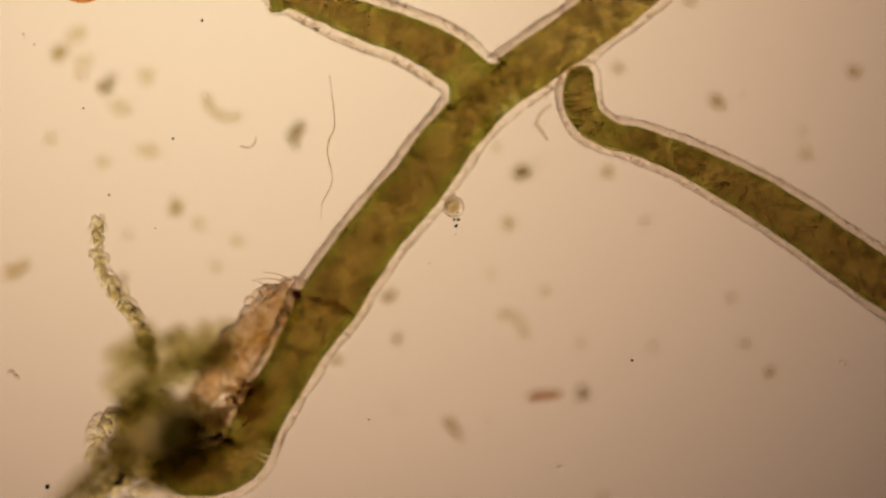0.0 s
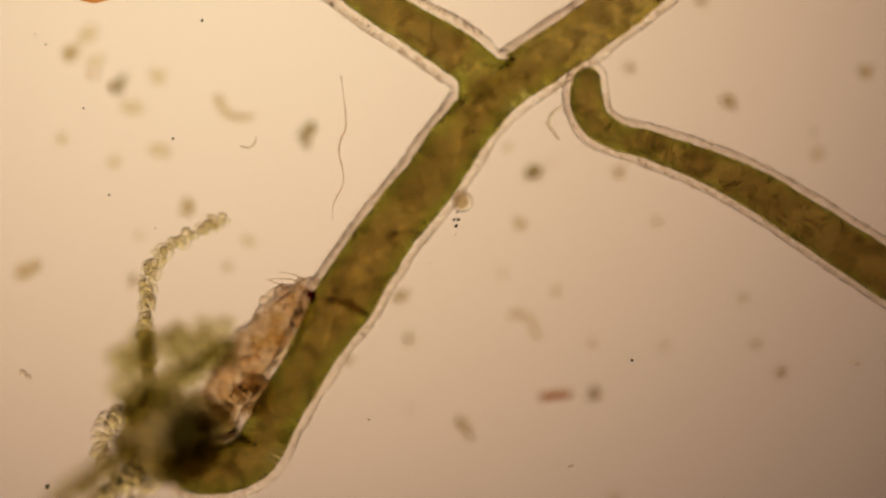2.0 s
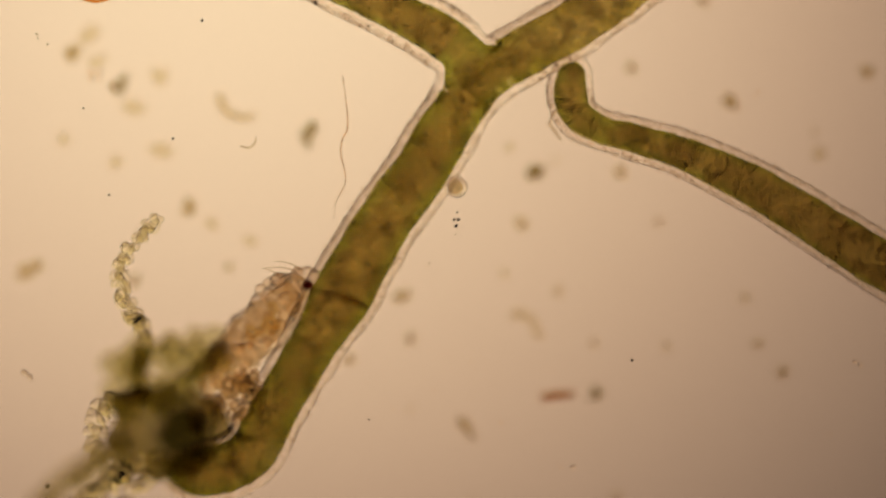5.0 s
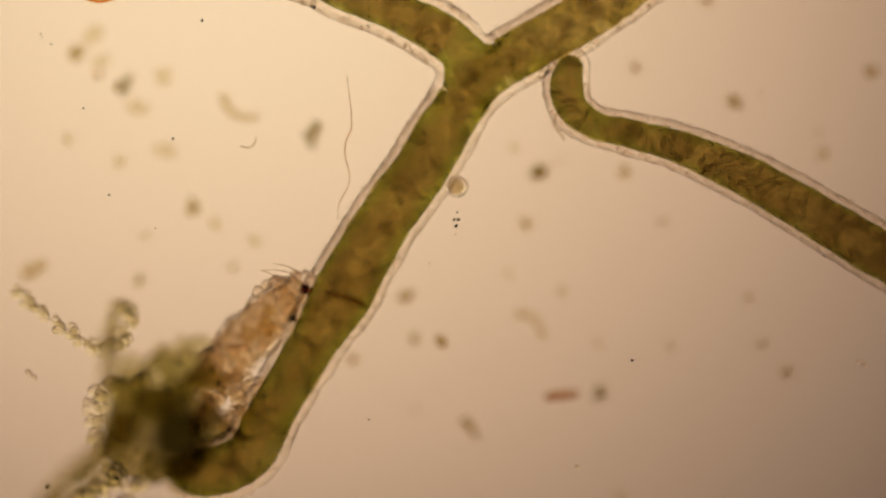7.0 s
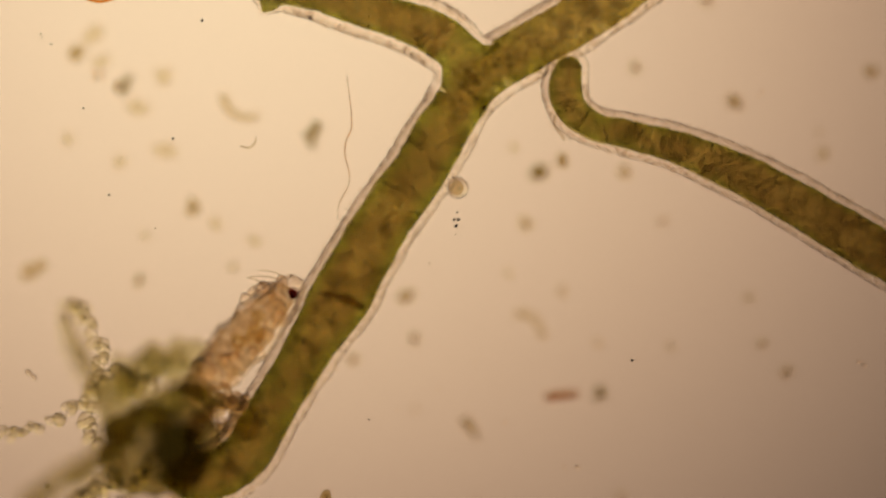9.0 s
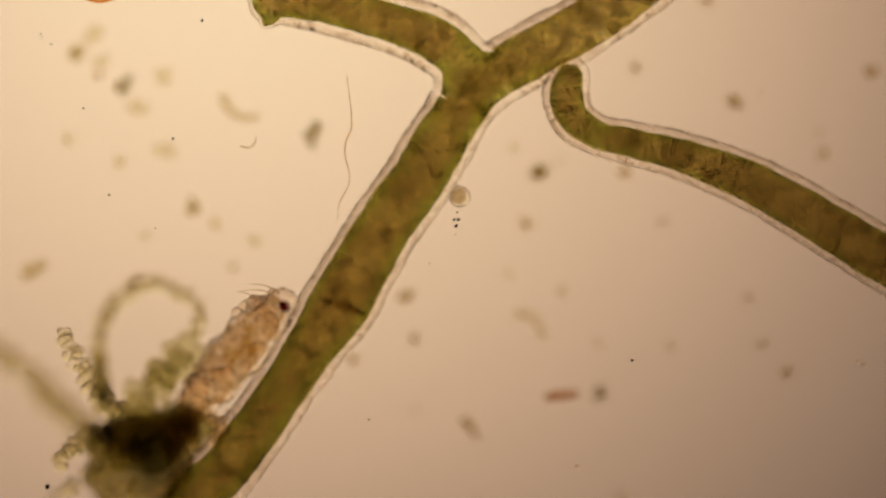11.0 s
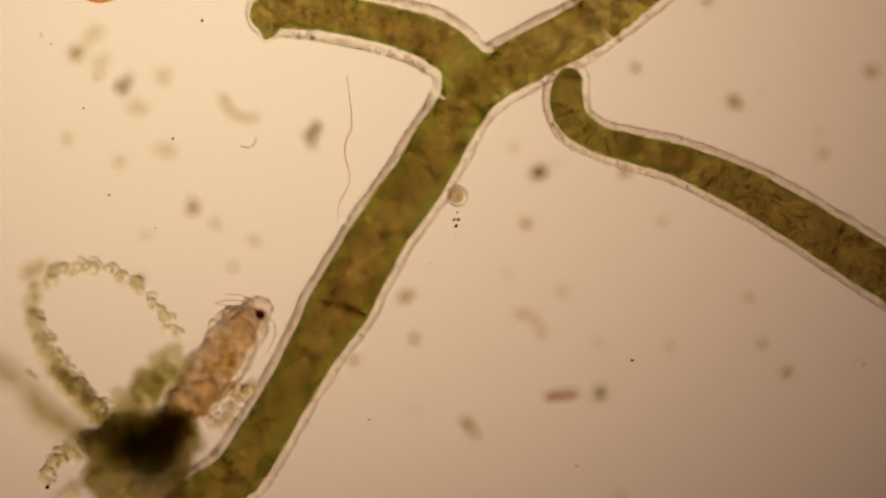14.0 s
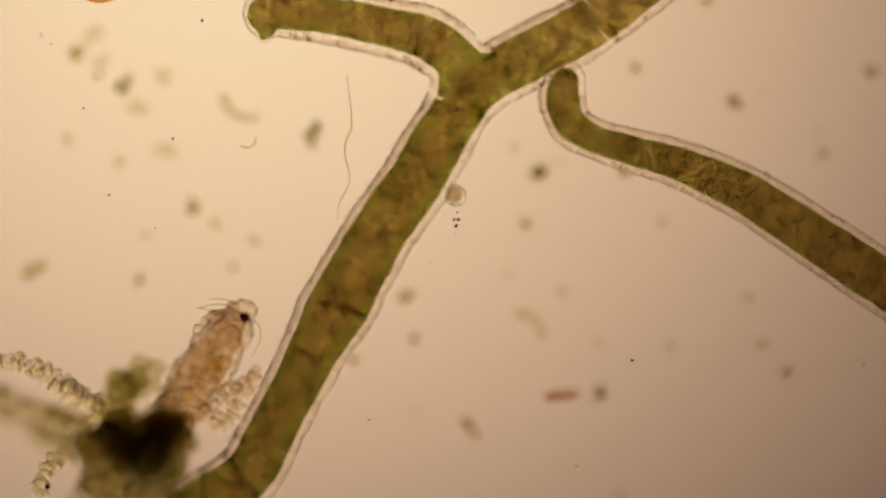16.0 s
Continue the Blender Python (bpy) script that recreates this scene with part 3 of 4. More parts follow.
rng = np.random.default_rng(31)
turn, away = rng.uniform(0, 2 * math.pi, 90), np.sqrt(rng.uniform(0.3, 1.0, 90))
spots = np.stack((-2 + 92 * away * np.cos(turn), 22 + 66 * away * np.sin(turn), rng.normal(-8, 5, 90)), 1)
scatter("skin_cell_layer", spots, rng.uniform(5, 11, 90), ARM, head, "clear bulging cells round the mouth", 2, True)


# ---- tentacles ----
def bead_mesh(seed, long):
    """A swollen ring of stinging cells: a few lobes round a core, one unit across its radius."""
    rng = random.Random(seed * 3 + 1)
    bm = bmesh.new()
    for x, y, z, rad in [(0, 0, 0, 56)] + [(rng.uniform(-40, 40), 50 * math.cos(a), 50 * math.sin(a), rng.uniform(28, 58)) for a in (rng.uniform(0, 1.2) + 2 * math.pi * k / 4 for k in range(4))]:
        lump(bm, CX + x, CY + y, z, rad, 1, 2)
    bm = rumple(fused(bm, 11.0, 1), 60, 26, seed)
    bmesh.ops.scale(bm, verts=bm.verts, vec=(long, 0.0105, 0.0105))
    return bm


class Tentacle:
    """A string of swollen beads; its bends are given at times and the beads ride along them."""

    def __init__(self, label, count, radius, tip, material, seed, long=0.0105, soft=0.0, dome=False):
        self.bends, self.beads = {}, []
        meshes = []
        shapes = [bead_mesh(seed + k, long) for k in range(4)]
        if dome:
            shapes = [opened(bm, (Vector((0, 0, 0)), Vector((0, 0, -1)))) for bm in shapes]
        for shape in shapes:
            for r in (radius, radius * 0.75 + tip * 0.25, (radius + tip) / 2, radius * 0.2 + tip * 0.8, tip):
                bm = shape.copy()
                bmesh.ops.scale(bm, verts=bm.verts, vec=(r, r, r))
                meshes.append(mesh_of(bm, "bead", material))
        roots = []
        for data in meshes if soft else ():
            roots.append(data.copy())
            roots[-1].materials[0] = CLOAK
        rng = random.Random(seed)
        for i in range(count):
            size = min(4, max(0, int(5 * i / count + rng.uniform(-1.6, 1.6))))
            ob = new("tentacle" if i == 0 else "bead", (roots if i < soft * count else meshes)[5 * rng.randrange(4) + size])
            if i == 0:
                self.root = ob
                ob.parent = hydra
                tagged(ob, label)
            else:
                ob.parent = self.root
            self.beads.append((ob, 0 if dome else rng.uniform(0, 360), rng.uniform(-1, 1) * radius * 0.3, rng.uniform(-0.45, 0.45)))

    def at(self, t, *points):
        self.bends[t] = [lift(x + 30 - drift(t), y, z) for x, y, z in points]

    def key(self):
        n = len(self.beads)
        rows = [[] for _ in range(n)]
        times = sorted(self.bends)
        for t in times:
            line = curve_points([L(*p) for p in self.bends[t]], 4.0)
            far = np.concatenate(((0,), np.cumsum(np.linalg.norm(np.diff(line, axis=0), axis=1))))
            base = None
            for i, (ob, spin, off, slip) in enumerate(self.beads):
                s = far[-1] * (i + (slip if 0 < i < n - 1 else 0)) / (n - 1)
                p = np.array([np.interp(s, far, line[:, k]) for k in range(3)])
                q = np.array([np.interp(min(s + 4, far[-1]), far, line[:, k]) for k in range(3)]) - np.array([np.interp(max(s - 4, 0), far, line[:, k]) for k in range(3)])
                turn = math.degrees(math.atan2(q[1], q[0]))
                if rows[i]:
                    last = rows[i][-1][2]
                    turn = last + (turn - last + 180) % 360 - 180
                n2 = np.array((-q[1], q[0], 0)) / max(1e-6, np.hypot(q[0], q[1]))
                p = p + n2 * off
                rows[i].append((t, p, turn))
        root = {t: pose(*(Vector(p) * S), 0, 0, 0) for t, p, _ in rows[0]}
        walk(self.root, [(t, root[t]) for t in times])
        for i, (ob, spin, off, slip) in enumerate(self.beads[1:], 1):
            steps = []
            for t, p, turn in rows[i]:
                d = (Vector(p) - Vector(rows[0][times.index(t)][1])) * S
                steps.append((t, Matrix.Translation(d) @ pose(0, 0, 0, 0, 0, turn) @ pose(0, 0, 0, spin, 0, 0)))
            walk(ob, steps)


PALE = "pale beaded tentacle waving in the water"
waving = Tentacle(PALE, 48, 16, 12, ARM, 11, 0.0135, soft=0.22)
waving.at(0.0, (285, 660, 90), (272, 620, 80), (262, 585, 80), (225, 530, 80), (185, 460, 80), (183, 390, 80))
waving.at(0.5, (280, 660, 95), (272, 620, 85), (255, 580, 80), (230, 510, 80), (225, 440, 80), (262, 374, 80))
waving.at(1.0, (268, 665, 95), (264, 620, 85), (258, 560, 80), (250, 490, 80), (270, 425, 80), (313, 376, 80))
waving.at(1.2, (266, 665, 95), (263, 620, 85), (257, 560, 80), (250, 485, 80), (275, 422, 80), (335, 376, 80))
waving.at(1.3, (284, 665, 95), (281, 620, 85), (275, 560, 80), (268, 485, 80), (293, 428, 80), (358, 376, 80))
waving.at(1.5, (282, 660, 95), (280, 610, 85), (278, 560, 80), (270, 490, 80), (300, 430, 80), (375, 375, 80))
waving.at(2.0, (275, 660, 95), (270, 610, 85), (266, 555, 80), (275, 480, 80), (320, 430, 80), (402, 388, 80))
waving.at(3.5, (262, 660, 100), (258, 620, 95), (262, 560, 80), (280, 470, 80), (330, 425, 80), (405, 392, 80))
waving.at(4.2, (275, 680, 100), (275, 640, 90), (265, 580, 80), (260, 515, 80), (290, 450, 80), (380, 378, 80))
waving.at(5.2, (250, 690, 160), (250, 640, 150), (265, 590, 120), (225, 545, 80), (215, 465, 80), (260, 390, 80))

waving.at(5.8, (228, 690, 180), (230, 632, 180), (246, 592, 170), (272, 572, 145), (268, 548, 115), (240, 546, 90), (212, 515, 80), (188, 455, 80), (185, 395, 80))


def bulb(x, y):
    """The bend where the tentacle comes down from above, seen end on."""
    return (x - 18, y + 18, 150), (x - 12, y - 10, 138), (x + 8, y - 10, 122), (x + 14, y + 10, 102)


waving.at(6.3, (220, 690, 190), (225, 625, 190), *bulb(264, 575), (240, 592, 84), (212, 560, 80), (175, 490, 80), (126, 405, 80))
waving.at(6.6, (218, 690, 200), (220, 625, 200), *bulb(258, 562), (235, 590, 84), (205, 582, 80), (155, 500, 80), (118, 425, 80))
waving.at(7.0, (210, 690, 200), (205, 625, 200), *bulb(226, 552), (228, 595, 86), (190, 614, 80), (125, 582, 80), (40, 515, 100))
waving.at(7.5, (205, 700, 200), (192, 615, 200), *bulb(203, 540), (212, 600, 84), (170, 636, 80), (100, 642, 80), (5, 600, 85))
waving.at(8.0, (200, 710, 190), (168, 625, 190), *bulb(170, 545), (195, 610, 84), (172, 668, 80), (100, 722, 80), (0, 758, 80))
waving.at(8.5, (200, 720, 190), (156, 625, 190), *bulb(155, 550), (188, 620, 84), (160, 695, 80), (95, 748, 80), (0, 774, 80))
waving.at(9.2, (200, 720, 190), (148, 625, 190), *bulb(142, 552), (190, 630, 84), (165, 695, 80), (100, 742, 80), (0, 757, 80))
waving.at(10.2, (200, 730, 180), (160, 640, 180), (130, 540, 150), (180, 470, 120), (190, 560, 110), (150, 640, 90))
waving.at(11.3, (195, 710, 148), (185, 630, 148), (205, 560, 148), (290, 508, 148), (380, 530, 148), (393, 585, 120))
waving.at(11.8, (190, 720, 148), (178, 630, 148), (195, 565, 148), (285, 508, 148), (375, 530, 148), (398, 587, 110))
waving.at(12.6, (180, 735, 148), (145, 650, 148), (142, 550, 148), (220, 478, 148), (315, 490, 120), (355, 575, 90))
waving.at(13.0, (180, 735, 148), (130, 640, 148), (108, 540, 148), (175, 474, 140), (280, 482, 95), (342, 580, 80))
waving.at(13.5, (185, 735, 148), (110, 640, 148), (85, 545, 140), (150, 472, 100), (250, 482, 85), (332, 587, 80))
waving.at(14.5, (195, 740, 130), (95, 640, 120), (42, 540, 120), (110, 482, 90), (225, 500, 80), (315, 592, 80))
waving.at(15.0, (195, 745, 140), (85, 650, 140), (30, 560, 130), (90, 490, 90), (210, 500, 80), (306, 590, 80))
waving.at(15.6, (190, 750, 148), (75, 670, 148), (20, 575, 148), (70, 490, 90), (190, 500, 80), (287, 590, 80))
waving.at(15.8, (190, 755, 148), (75, 690, 148), (-30, 620, 148), (-60, 540, 100), (30, 530, 90), (60, 600, 90))
waving.at(16.0, (190, 755, 148), (80, 720, 148), (-20, 680, 148), (-120, 620, 110), (-100, 560, 90), (-60, 600, 90))

sharp = Tentacle(PALE, 28, 25, 15, ARM, 23)
for t0, dx, dy in ((0.0, 0, 0), (1.2, 0, 0), (1.3, 18, 0), (4.2, 12, -5), (6.3, -18, 0), (9.2, -18, 5)):
    sharp.at(t0, (238 + dx, 828 + dy, 60), (214 + dx, 845 + dy, 50), (188 + dx, 862 + dy, 45), (140 + dx, 892 + dy, 40), (90 + dx, 930 + dy, 40))
sharp.at(10.2, (255, 785, 80), (205, 780, 75), (150, 765, 75), (100, 735, 75), (60, 700, 75))
sharp.at(11.3, (252, 765, 90), (215, 722, 85), (185, 675, 80), (158, 620, 80), (136, 575, 80))
sharp.at(11.8, (250, 765, 90), (210, 722, 85), (175, 675, 80), (140, 620, 80), (115, 570, 80))
sharp.at(12.5, (245, 762, 90), (200, 725, 85), (155, 680, 80), (115, 620, 80), (86, 556, 80))
sharp.at(13.0, (240, 760, 90), (190, 730, 85), (140, 675, 80), (100, 615, 80), (68, 552, 80))
sharp.at(13.5, (240, 760, 90), (190, 728, 85), (140, 670, 80), (105, 620, 80), (80, 555, 80))
sharp.at(14.5, (240, 762, 90), (190, 730, 85), (135, 675, 80), (90, 620, 80), (45, 555, 85))
sharp.at(15.0, (240, 757, 90), (180, 718, 85), (120, 685, 80), (60, 660, 80), (0, 648, 80))
sharp.at(15.4, (238, 757, 90), (180, 715, 85), (120, 675, 80), (60, 655, 80), (0, 655, 80))
sharp.at(16.0, (235, 755, 90), (185, 722, 85), (130, 685, 80), (65, 642, 80), (-5, 632, 80))

loop = Tentacle("short beaded tentacle curled beside the head", 20, 24, 17, ARM, 31)
loop.at(0.0, (260, 730, 90), (210, 738, 80), (180, 775, 80), (195, 825, 80), (226, 842, 80))
loop.at(1.2, (262, 730, 90), (212, 735, 80), (178, 775, 80), (192, 825, 80), (226, 842, 80))
loop.at(1.3, (278, 730, 90), (230, 738, 80), (198, 775, 80), (212, 822, 80), (242, 842, 80))
loop.at(2.5, (268, 720, 90), (220, 728, 80), (190, 765, 80), (198, 815, 80), (228, 838, 80))
loop.at(4.2, (262, 715, 90), (210, 722, 80), (178, 765, 80), (192, 815, 80), (222, 838, 80))
loop.at(6.3, (270, 685, 95), (205, 690, 80), (180, 740, 80), (195, 800, 80), (226, 842, 80))
loop.at(8.0, (275, 680, 95), (205, 680, 80), (175, 730, 80), (195, 795, 80), (226, 842, 80))
loop.at(9.2, (275, 690, 95), (215, 665, 80), (170, 705, 80), (175, 760, 80), (215, 800, 80))
loop.at(10.2, (240, 750, 95), (190, 720, 90), (155, 730, 90), (140, 770, 90), (130, 810, 90))
loop.at(11.3, (210, 765, 90), (185, 772, 90), (160, 785, 90), (135, 800, 95), (112, 815, 100))
loop.at(12.5, (205, 765, 85), (180, 772, 85), (155, 785, 85), (128, 800, 90), (108, 822, 100))
loop.at(14.5, (210, 760, 85), (175, 772, 80), (140, 790, 80), (110, 815, 80), (85, 852, 80))
loop.at(16.0, (215, 760, 85), (180, 772, 80), (140, 790, 80), (105, 820, 80), (80, 865, 80))

cloak = Tentacle("greenish beaded tentacle wrapped over the prey", 13, 35, 32, CAPE, 41, 0.0105, dome=True)
cloak.at(0.0, (260, 700, 145), (230, 660, 155), (255, 615, 155), (330, 607, 150), (410, 602, 145))
cloak.at(1.2, (262, 700, 145), (230, 660, 155), (255, 615, 155), (330, 604, 150), (400, 600, 145))
cloak.at(1.3, (275, 700, 145), (240, 660, 155), (270, 612, 155), (345, 600, 150), (415, 597, 145))
cloak.at(2.5, (265, 700, 145), (230, 655, 155), (265, 615, 155), (335, 602, 150), (405, 597, 145))
cloak.at(4.2, (255, 700, 145), (222, 655, 155), (240, 625, 155), (330, 612, 150), (400, 612, 145))
cloak.at(6.3, (240, 745, 145), (236, 700, 150), (262, 658, 155), (315, 635, 150), (375, 622, 140))
cloak.at(9.2, (235, 760, 145), (225, 705, 150), (245, 655, 155), (300, 635, 150), (352, 640, 140))
cloak.at(11.3, (240, 800, 122), (245, 750, 122), (270, 695, 122), (315, 640, 122), (350, 615, 122))
cloak.at(12.5, (240, 800, 122), (245, 750, 122), (260, 700, 122), (300, 650, 122), (335, 625, 122))
cloak.at(14.5, (240, 800, 122), (232, 755, 122), (238, 705, 122), (270, 668, 122), (312, 652, 122))
cloak.at(15.3, (240, 795, 122), (225, 750, 122), (218, 705, 122), (240, 665, 122), (280, 668, 122))
cloak.at(16.0, (240, 795, 122), (225, 750, 122), (215, 705, 122), (240, 665, 122), (278, 672, 122))

arch = Tentacle("olive beaded tentacle arched over the prey's tail", 11, 33, 30, CAPE, 47, 0.0105, dome=True)
arch.at(0.0, (275, 705, 150), (290, 670, 155), (325, 650, 150), (365, 640, 145), (395, 618, 140))
arch.at(1.2, (277, 705, 150), (292, 675, 155), (325, 655, 150), (365, 645, 145), (390, 620, 140))
arch.at(1.3, (292, 705, 150), (307, 672, 155), (340, 650, 150), (378, 640, 145), (405, 618, 140))
arch.at(2.5, (280, 700, 150), (305, 685, 155), (340, 662, 150), (372, 640, 145), (398, 612, 140))
arch.at(4.2, (270, 700, 150), (300, 688, 155), (340, 668, 150), (372, 645, 145), (395, 618, 140))
arch.at(6.3, (275, 720, 150), (300, 700, 150), (330, 680, 150), (355, 665, 145), (370, 645, 140))
arch.at(9.2, (275, 740, 150), (295, 715, 150), (325, 695, 150), (350, 690, 145), (380, 700, 140))
arch.at(11.3, (250, 790, 140), (275, 760, 140), (300, 735, 140), (330, 730, 130), (365, 745, 120))
arch.at(13.5, (240, 790, 140), (270, 760, 140), (300, 735, 140), (325, 730, 130), (345, 745, 120))
arch.at(16.0, (235, 790, 140), (265, 755, 140), (295, 735, 140), (318, 735, 130), (335, 750, 120))

trailing = Tentacle("thin pale tentacle trailing away from the head", 20, 25, 22, HAZE, 53)
trailing.at(0.0, (240, 790, 190), (200, 815, 200), (165, 850, 205), (130, 890, 205), (100, 930, 205))
trailing.at(1.2, (240, 790, 190), (200, 815, 200), (165, 850, 205), (130, 890, 205), (100, 930, 205))
trailing.at(1.3, (255, 790, 190), (215, 815, 200), (175, 850, 205), (135, 890, 205), (105, 930, 205))
trailing.at(4.2, (240, 785, 190), (200, 810, 200), (160, 835, 205), (110, 870, 205), (70, 910, 205))
trailing.at(6.3, (240, 760, 190), (200, 790, 200), (165, 820, 205), (120, 865, 205), (80, 910, 205))
trailing.at(9.2, (240, 760, 190), (195, 800, 200), (150, 830, 205), (100, 860, 205), (50, 890, 205))
trailing.at(10.2, (235, 775, 190), (185, 775, 200), (120, 760, 205), (50, 735, 205), (-20, 710, 205))
trailing.at(11.3, (235, 790, 200), (160, 755, 205), (95, 690, 205), (35, 635, 205), (-25, 595, 205))
trailing.at(12.5, (235, 790, 200), (160, 765, 205), (100, 715, 205), (40, 655, 205), (-20, 610, 205))
trailing.at(14.5, (235, 800, 200), (160, 775, 205), (90, 730, 205), (35, 680, 205), (-25, 635, 205))
trailing.at(16.0, (235, 800, 200), (165, 790, 205), (95, 765, 205), (40, 735, 205), (-25, 705, 205))

hanging = Tentacle("thin pale tentacle hanging below the head", 12, 17, 15, ARM, 61)
hanging.at(0.0, (300, 820, 60), (270, 850, 60), (240, 880, 50), (215, 910, 50))
hanging.at(1.2, (300, 820, 60), (270, 850, 60), (240, 880, 50), (215, 910, 50))
hanging.at(1.3, (315, 820, 60), (280, 850, 60), (255, 880, 50), (235, 910, 50))
hanging.at(4.2, (300, 815, 60), (265, 845, 60), (235, 880, 50), (215, 920, 50))
hanging.at(6.3, (290, 810, 60), (260, 840, 60), (235, 870, 50), (215, 915, 50))
hanging.at(9.2, (280, 810, 60), (250, 840, 60), (230, 870, 50), (210, 915, 50))
hanging.at(11.3, (240, 800, 60), (200, 815, 50), (150, 840, 40), (100, 880, 30))
hanging.at(16.0, (240, 800, 60), (200, 830, 50), (160, 860, 40), (130, 900, 30))

grip = Tentacle("brownish beaded tentacle gripping the prey", 19, 24, 19, GRASP, 71, dome=True)
grip.at(0.0, (350, 760, 84), (390, 740, 84), (420, 700, 84), (455, 675, 84), (470, 700, 84), (450, 740, 84))
grip.at(1.2, (350, 760, 84), (390, 740, 84), (420, 700, 84), (455, 675, 84), (470, 700, 84), (450, 740, 84))
grip.at(1.3, (370, 755, 84), (405, 735, 84), (435, 695, 84), (465, 670, 84), (482, 695, 84), (460, 735, 84))
grip.at(4.2, (350, 740, 84), (380, 720, 84), (420, 690, 84), (455, 660, 84), (470, 690, 84), (440, 730, 84))
grip.at(6.3, (360, 740, 84), (385, 700, 84), (415, 660, 84), (455, 660, 84), (465, 710, 84), (410, 765, 84))
grip.at(9.2, (350, 760, 84), (375, 720, 84), (410, 710, 84), (440, 720, 84), (460, 745, 84), (430, 765, 84))
grip.at(11.3, (345, 755, 84), (350, 735, 84), (375, 735, 84), (400, 750, 84), (400, 770, 84), (375, 770, 84))
grip.at(12.5, (345, 755, 84), (350, 735, 84), (380, 715, 84), (405, 700, 84), (395, 740, 84), (385, 765, 84))
grip.at(13.5, (340, 750, 84), (350, 725, 84), (390, 700, 84), (435, 700, 84), (425, 715, 84), (390, 750, 84))
grip.at(14.5, (340, 745, 84), (360, 720, 84), (410, 680, 84), (460, 665, 84), (430, 695, 84), (380, 750, 84))
grip.at(15.3, (340, 745, 84), (360, 720, 84), (410, 685, 84), (455, 660, 84), (425, 700, 84), (385, 745, 84))
grip.at(16.0, (340, 745, 84), (370, 730, 84), (400, 700, 84), (455, 660, 84), (440, 690, 84), (390, 750, 84))
clasp = Tentacle("brownish beaded tentacle folded against the stalk", 16, 25, 22, GRASP, 83, dome=True)
clasp.at(0.0, (392, 745, 84), (418, 715, 84), (440, 680, 84), (462, 675, 84), (462, 710, 84), (438, 735, 84))
clasp.at(1.2, (392, 745, 84), (420, 712, 84), (442, 680, 84), (464, 675, 84), (464, 710, 84), (440, 735, 84))
clasp.at(1.3, (408, 740, 84), (434, 708, 84), (455, 676, 84), (476, 672, 84), (476, 705, 84), (452, 730, 84))
clasp.at(4.2, (395, 730, 84), (420, 705, 84), (440, 672, 84), (462, 665, 84), (464, 698, 84), (438, 725, 84))
clasp.at(6.3, (372, 720, 84), (395, 690, 84), (425, 675, 84), (445, 700, 84), (430, 735, 84), (398, 745, 84))
clasp.at(9.2, (365, 735, 84), (390, 715, 84), (420, 705, 84), (440, 730, 84), (422, 758, 84), (390, 760, 84))
clasp.at(11.3, (300, 800, 120), (320, 780, 120), (332, 760, 118), (318, 750, 118), (300, 760, 118), (285, 775, 120))
clasp.at(16.0, (280, 810, 120), (300, 790, 120), (312, 770, 118), (298, 760, 118), (280, 770, 118), (265, 785, 120))
TENTACLES = (clasp, waving, sharp, loop, cloak, arch, trailing, hanging, grip)


# ---- the prey, built along its own axis with the eye at the origin ----
prey = empty("water_flea", "small beige see-through crustacean with one dark red eye", "crustacean")


def Q(x, y, z=0.0):
    """A place on the prey: x along its axis towards the head, y to its left."""
    return (x + CX, CY - y, z)


def prey_tube(*pts, sides=20, step=5.0):
    return tube(bmesh.new(), [(*Q(x, y, z), r) for x, y, z, r in pts], step, sides)


part("carapace", rumple(prey_tube((6, 8, 0, 22), (-15, 9, 0, 33), (-60, 10, 0, 44), (-110, 12, 0, 46), (-165, 14, 0, 43), (-215, 16, 0, 34), (-240, 18, 0, 24), sides=36, step=3.5), 26, 8, 1, 9, 4), SHELL, prey, "clear wrinkled shell")
part("body", rumple(prey_tube((-12, 12, 0, 18), (-50, 13, 0, 30), (-110, 14, 0, 36), (-170, 16, 0, 36), (-240, 18, 0, 20)), 22, 9, 2, 9, 3), FLESH, prey, "beige soft body")
for x, y, r in ((-95, 4, 17), (-125, 18, 14), (-70, 18, 12)):
    bm = bmesh.new()
    lump(bm, *Q(x, y, 5), r)
    part("yolk", rumple(bm, 12, 4, x), YOLK, prey, "yellow yolk drop")
rng = random.Random(5)
for k in range(26):
    bm = bmesh.new()
    rad = rng.choice((6, 8, 11, 15, 20)) * rng.uniform(0.8, 1.2)
    lump(bm, *Q(-20 - 8 * k + rng.uniform(-8, 8), 13 + rng.uniform(-30, 30), rng.uniform(-22, -6)), rad, 0.6, 3)
    part("organ", rumple(bm, 13, 9, k, 6, 3), ORGAN, prey, "clear wrinkled inner organ")
bm = bmesh.new()
lump(bm, *Q(0, 0, 8), 10)
part("eye", rumple(bm, 8, 2), EYE, prey, "dark red eye")
for k in range(7):
    x = -22 - 24 * k
    bm = tube(bmesh.new(), [(*Q(x + 4, -24, 24), 1.3), (*Q(x - 3, 0, 38), 1.5), (*Q(x - 3, 26, 38), 1.5), (*Q(x + 4, 48, 20), 1.3)], 6, 8)
    part("segment_ridge", bm, BRISTLE, prey, "thin brown body ridge")
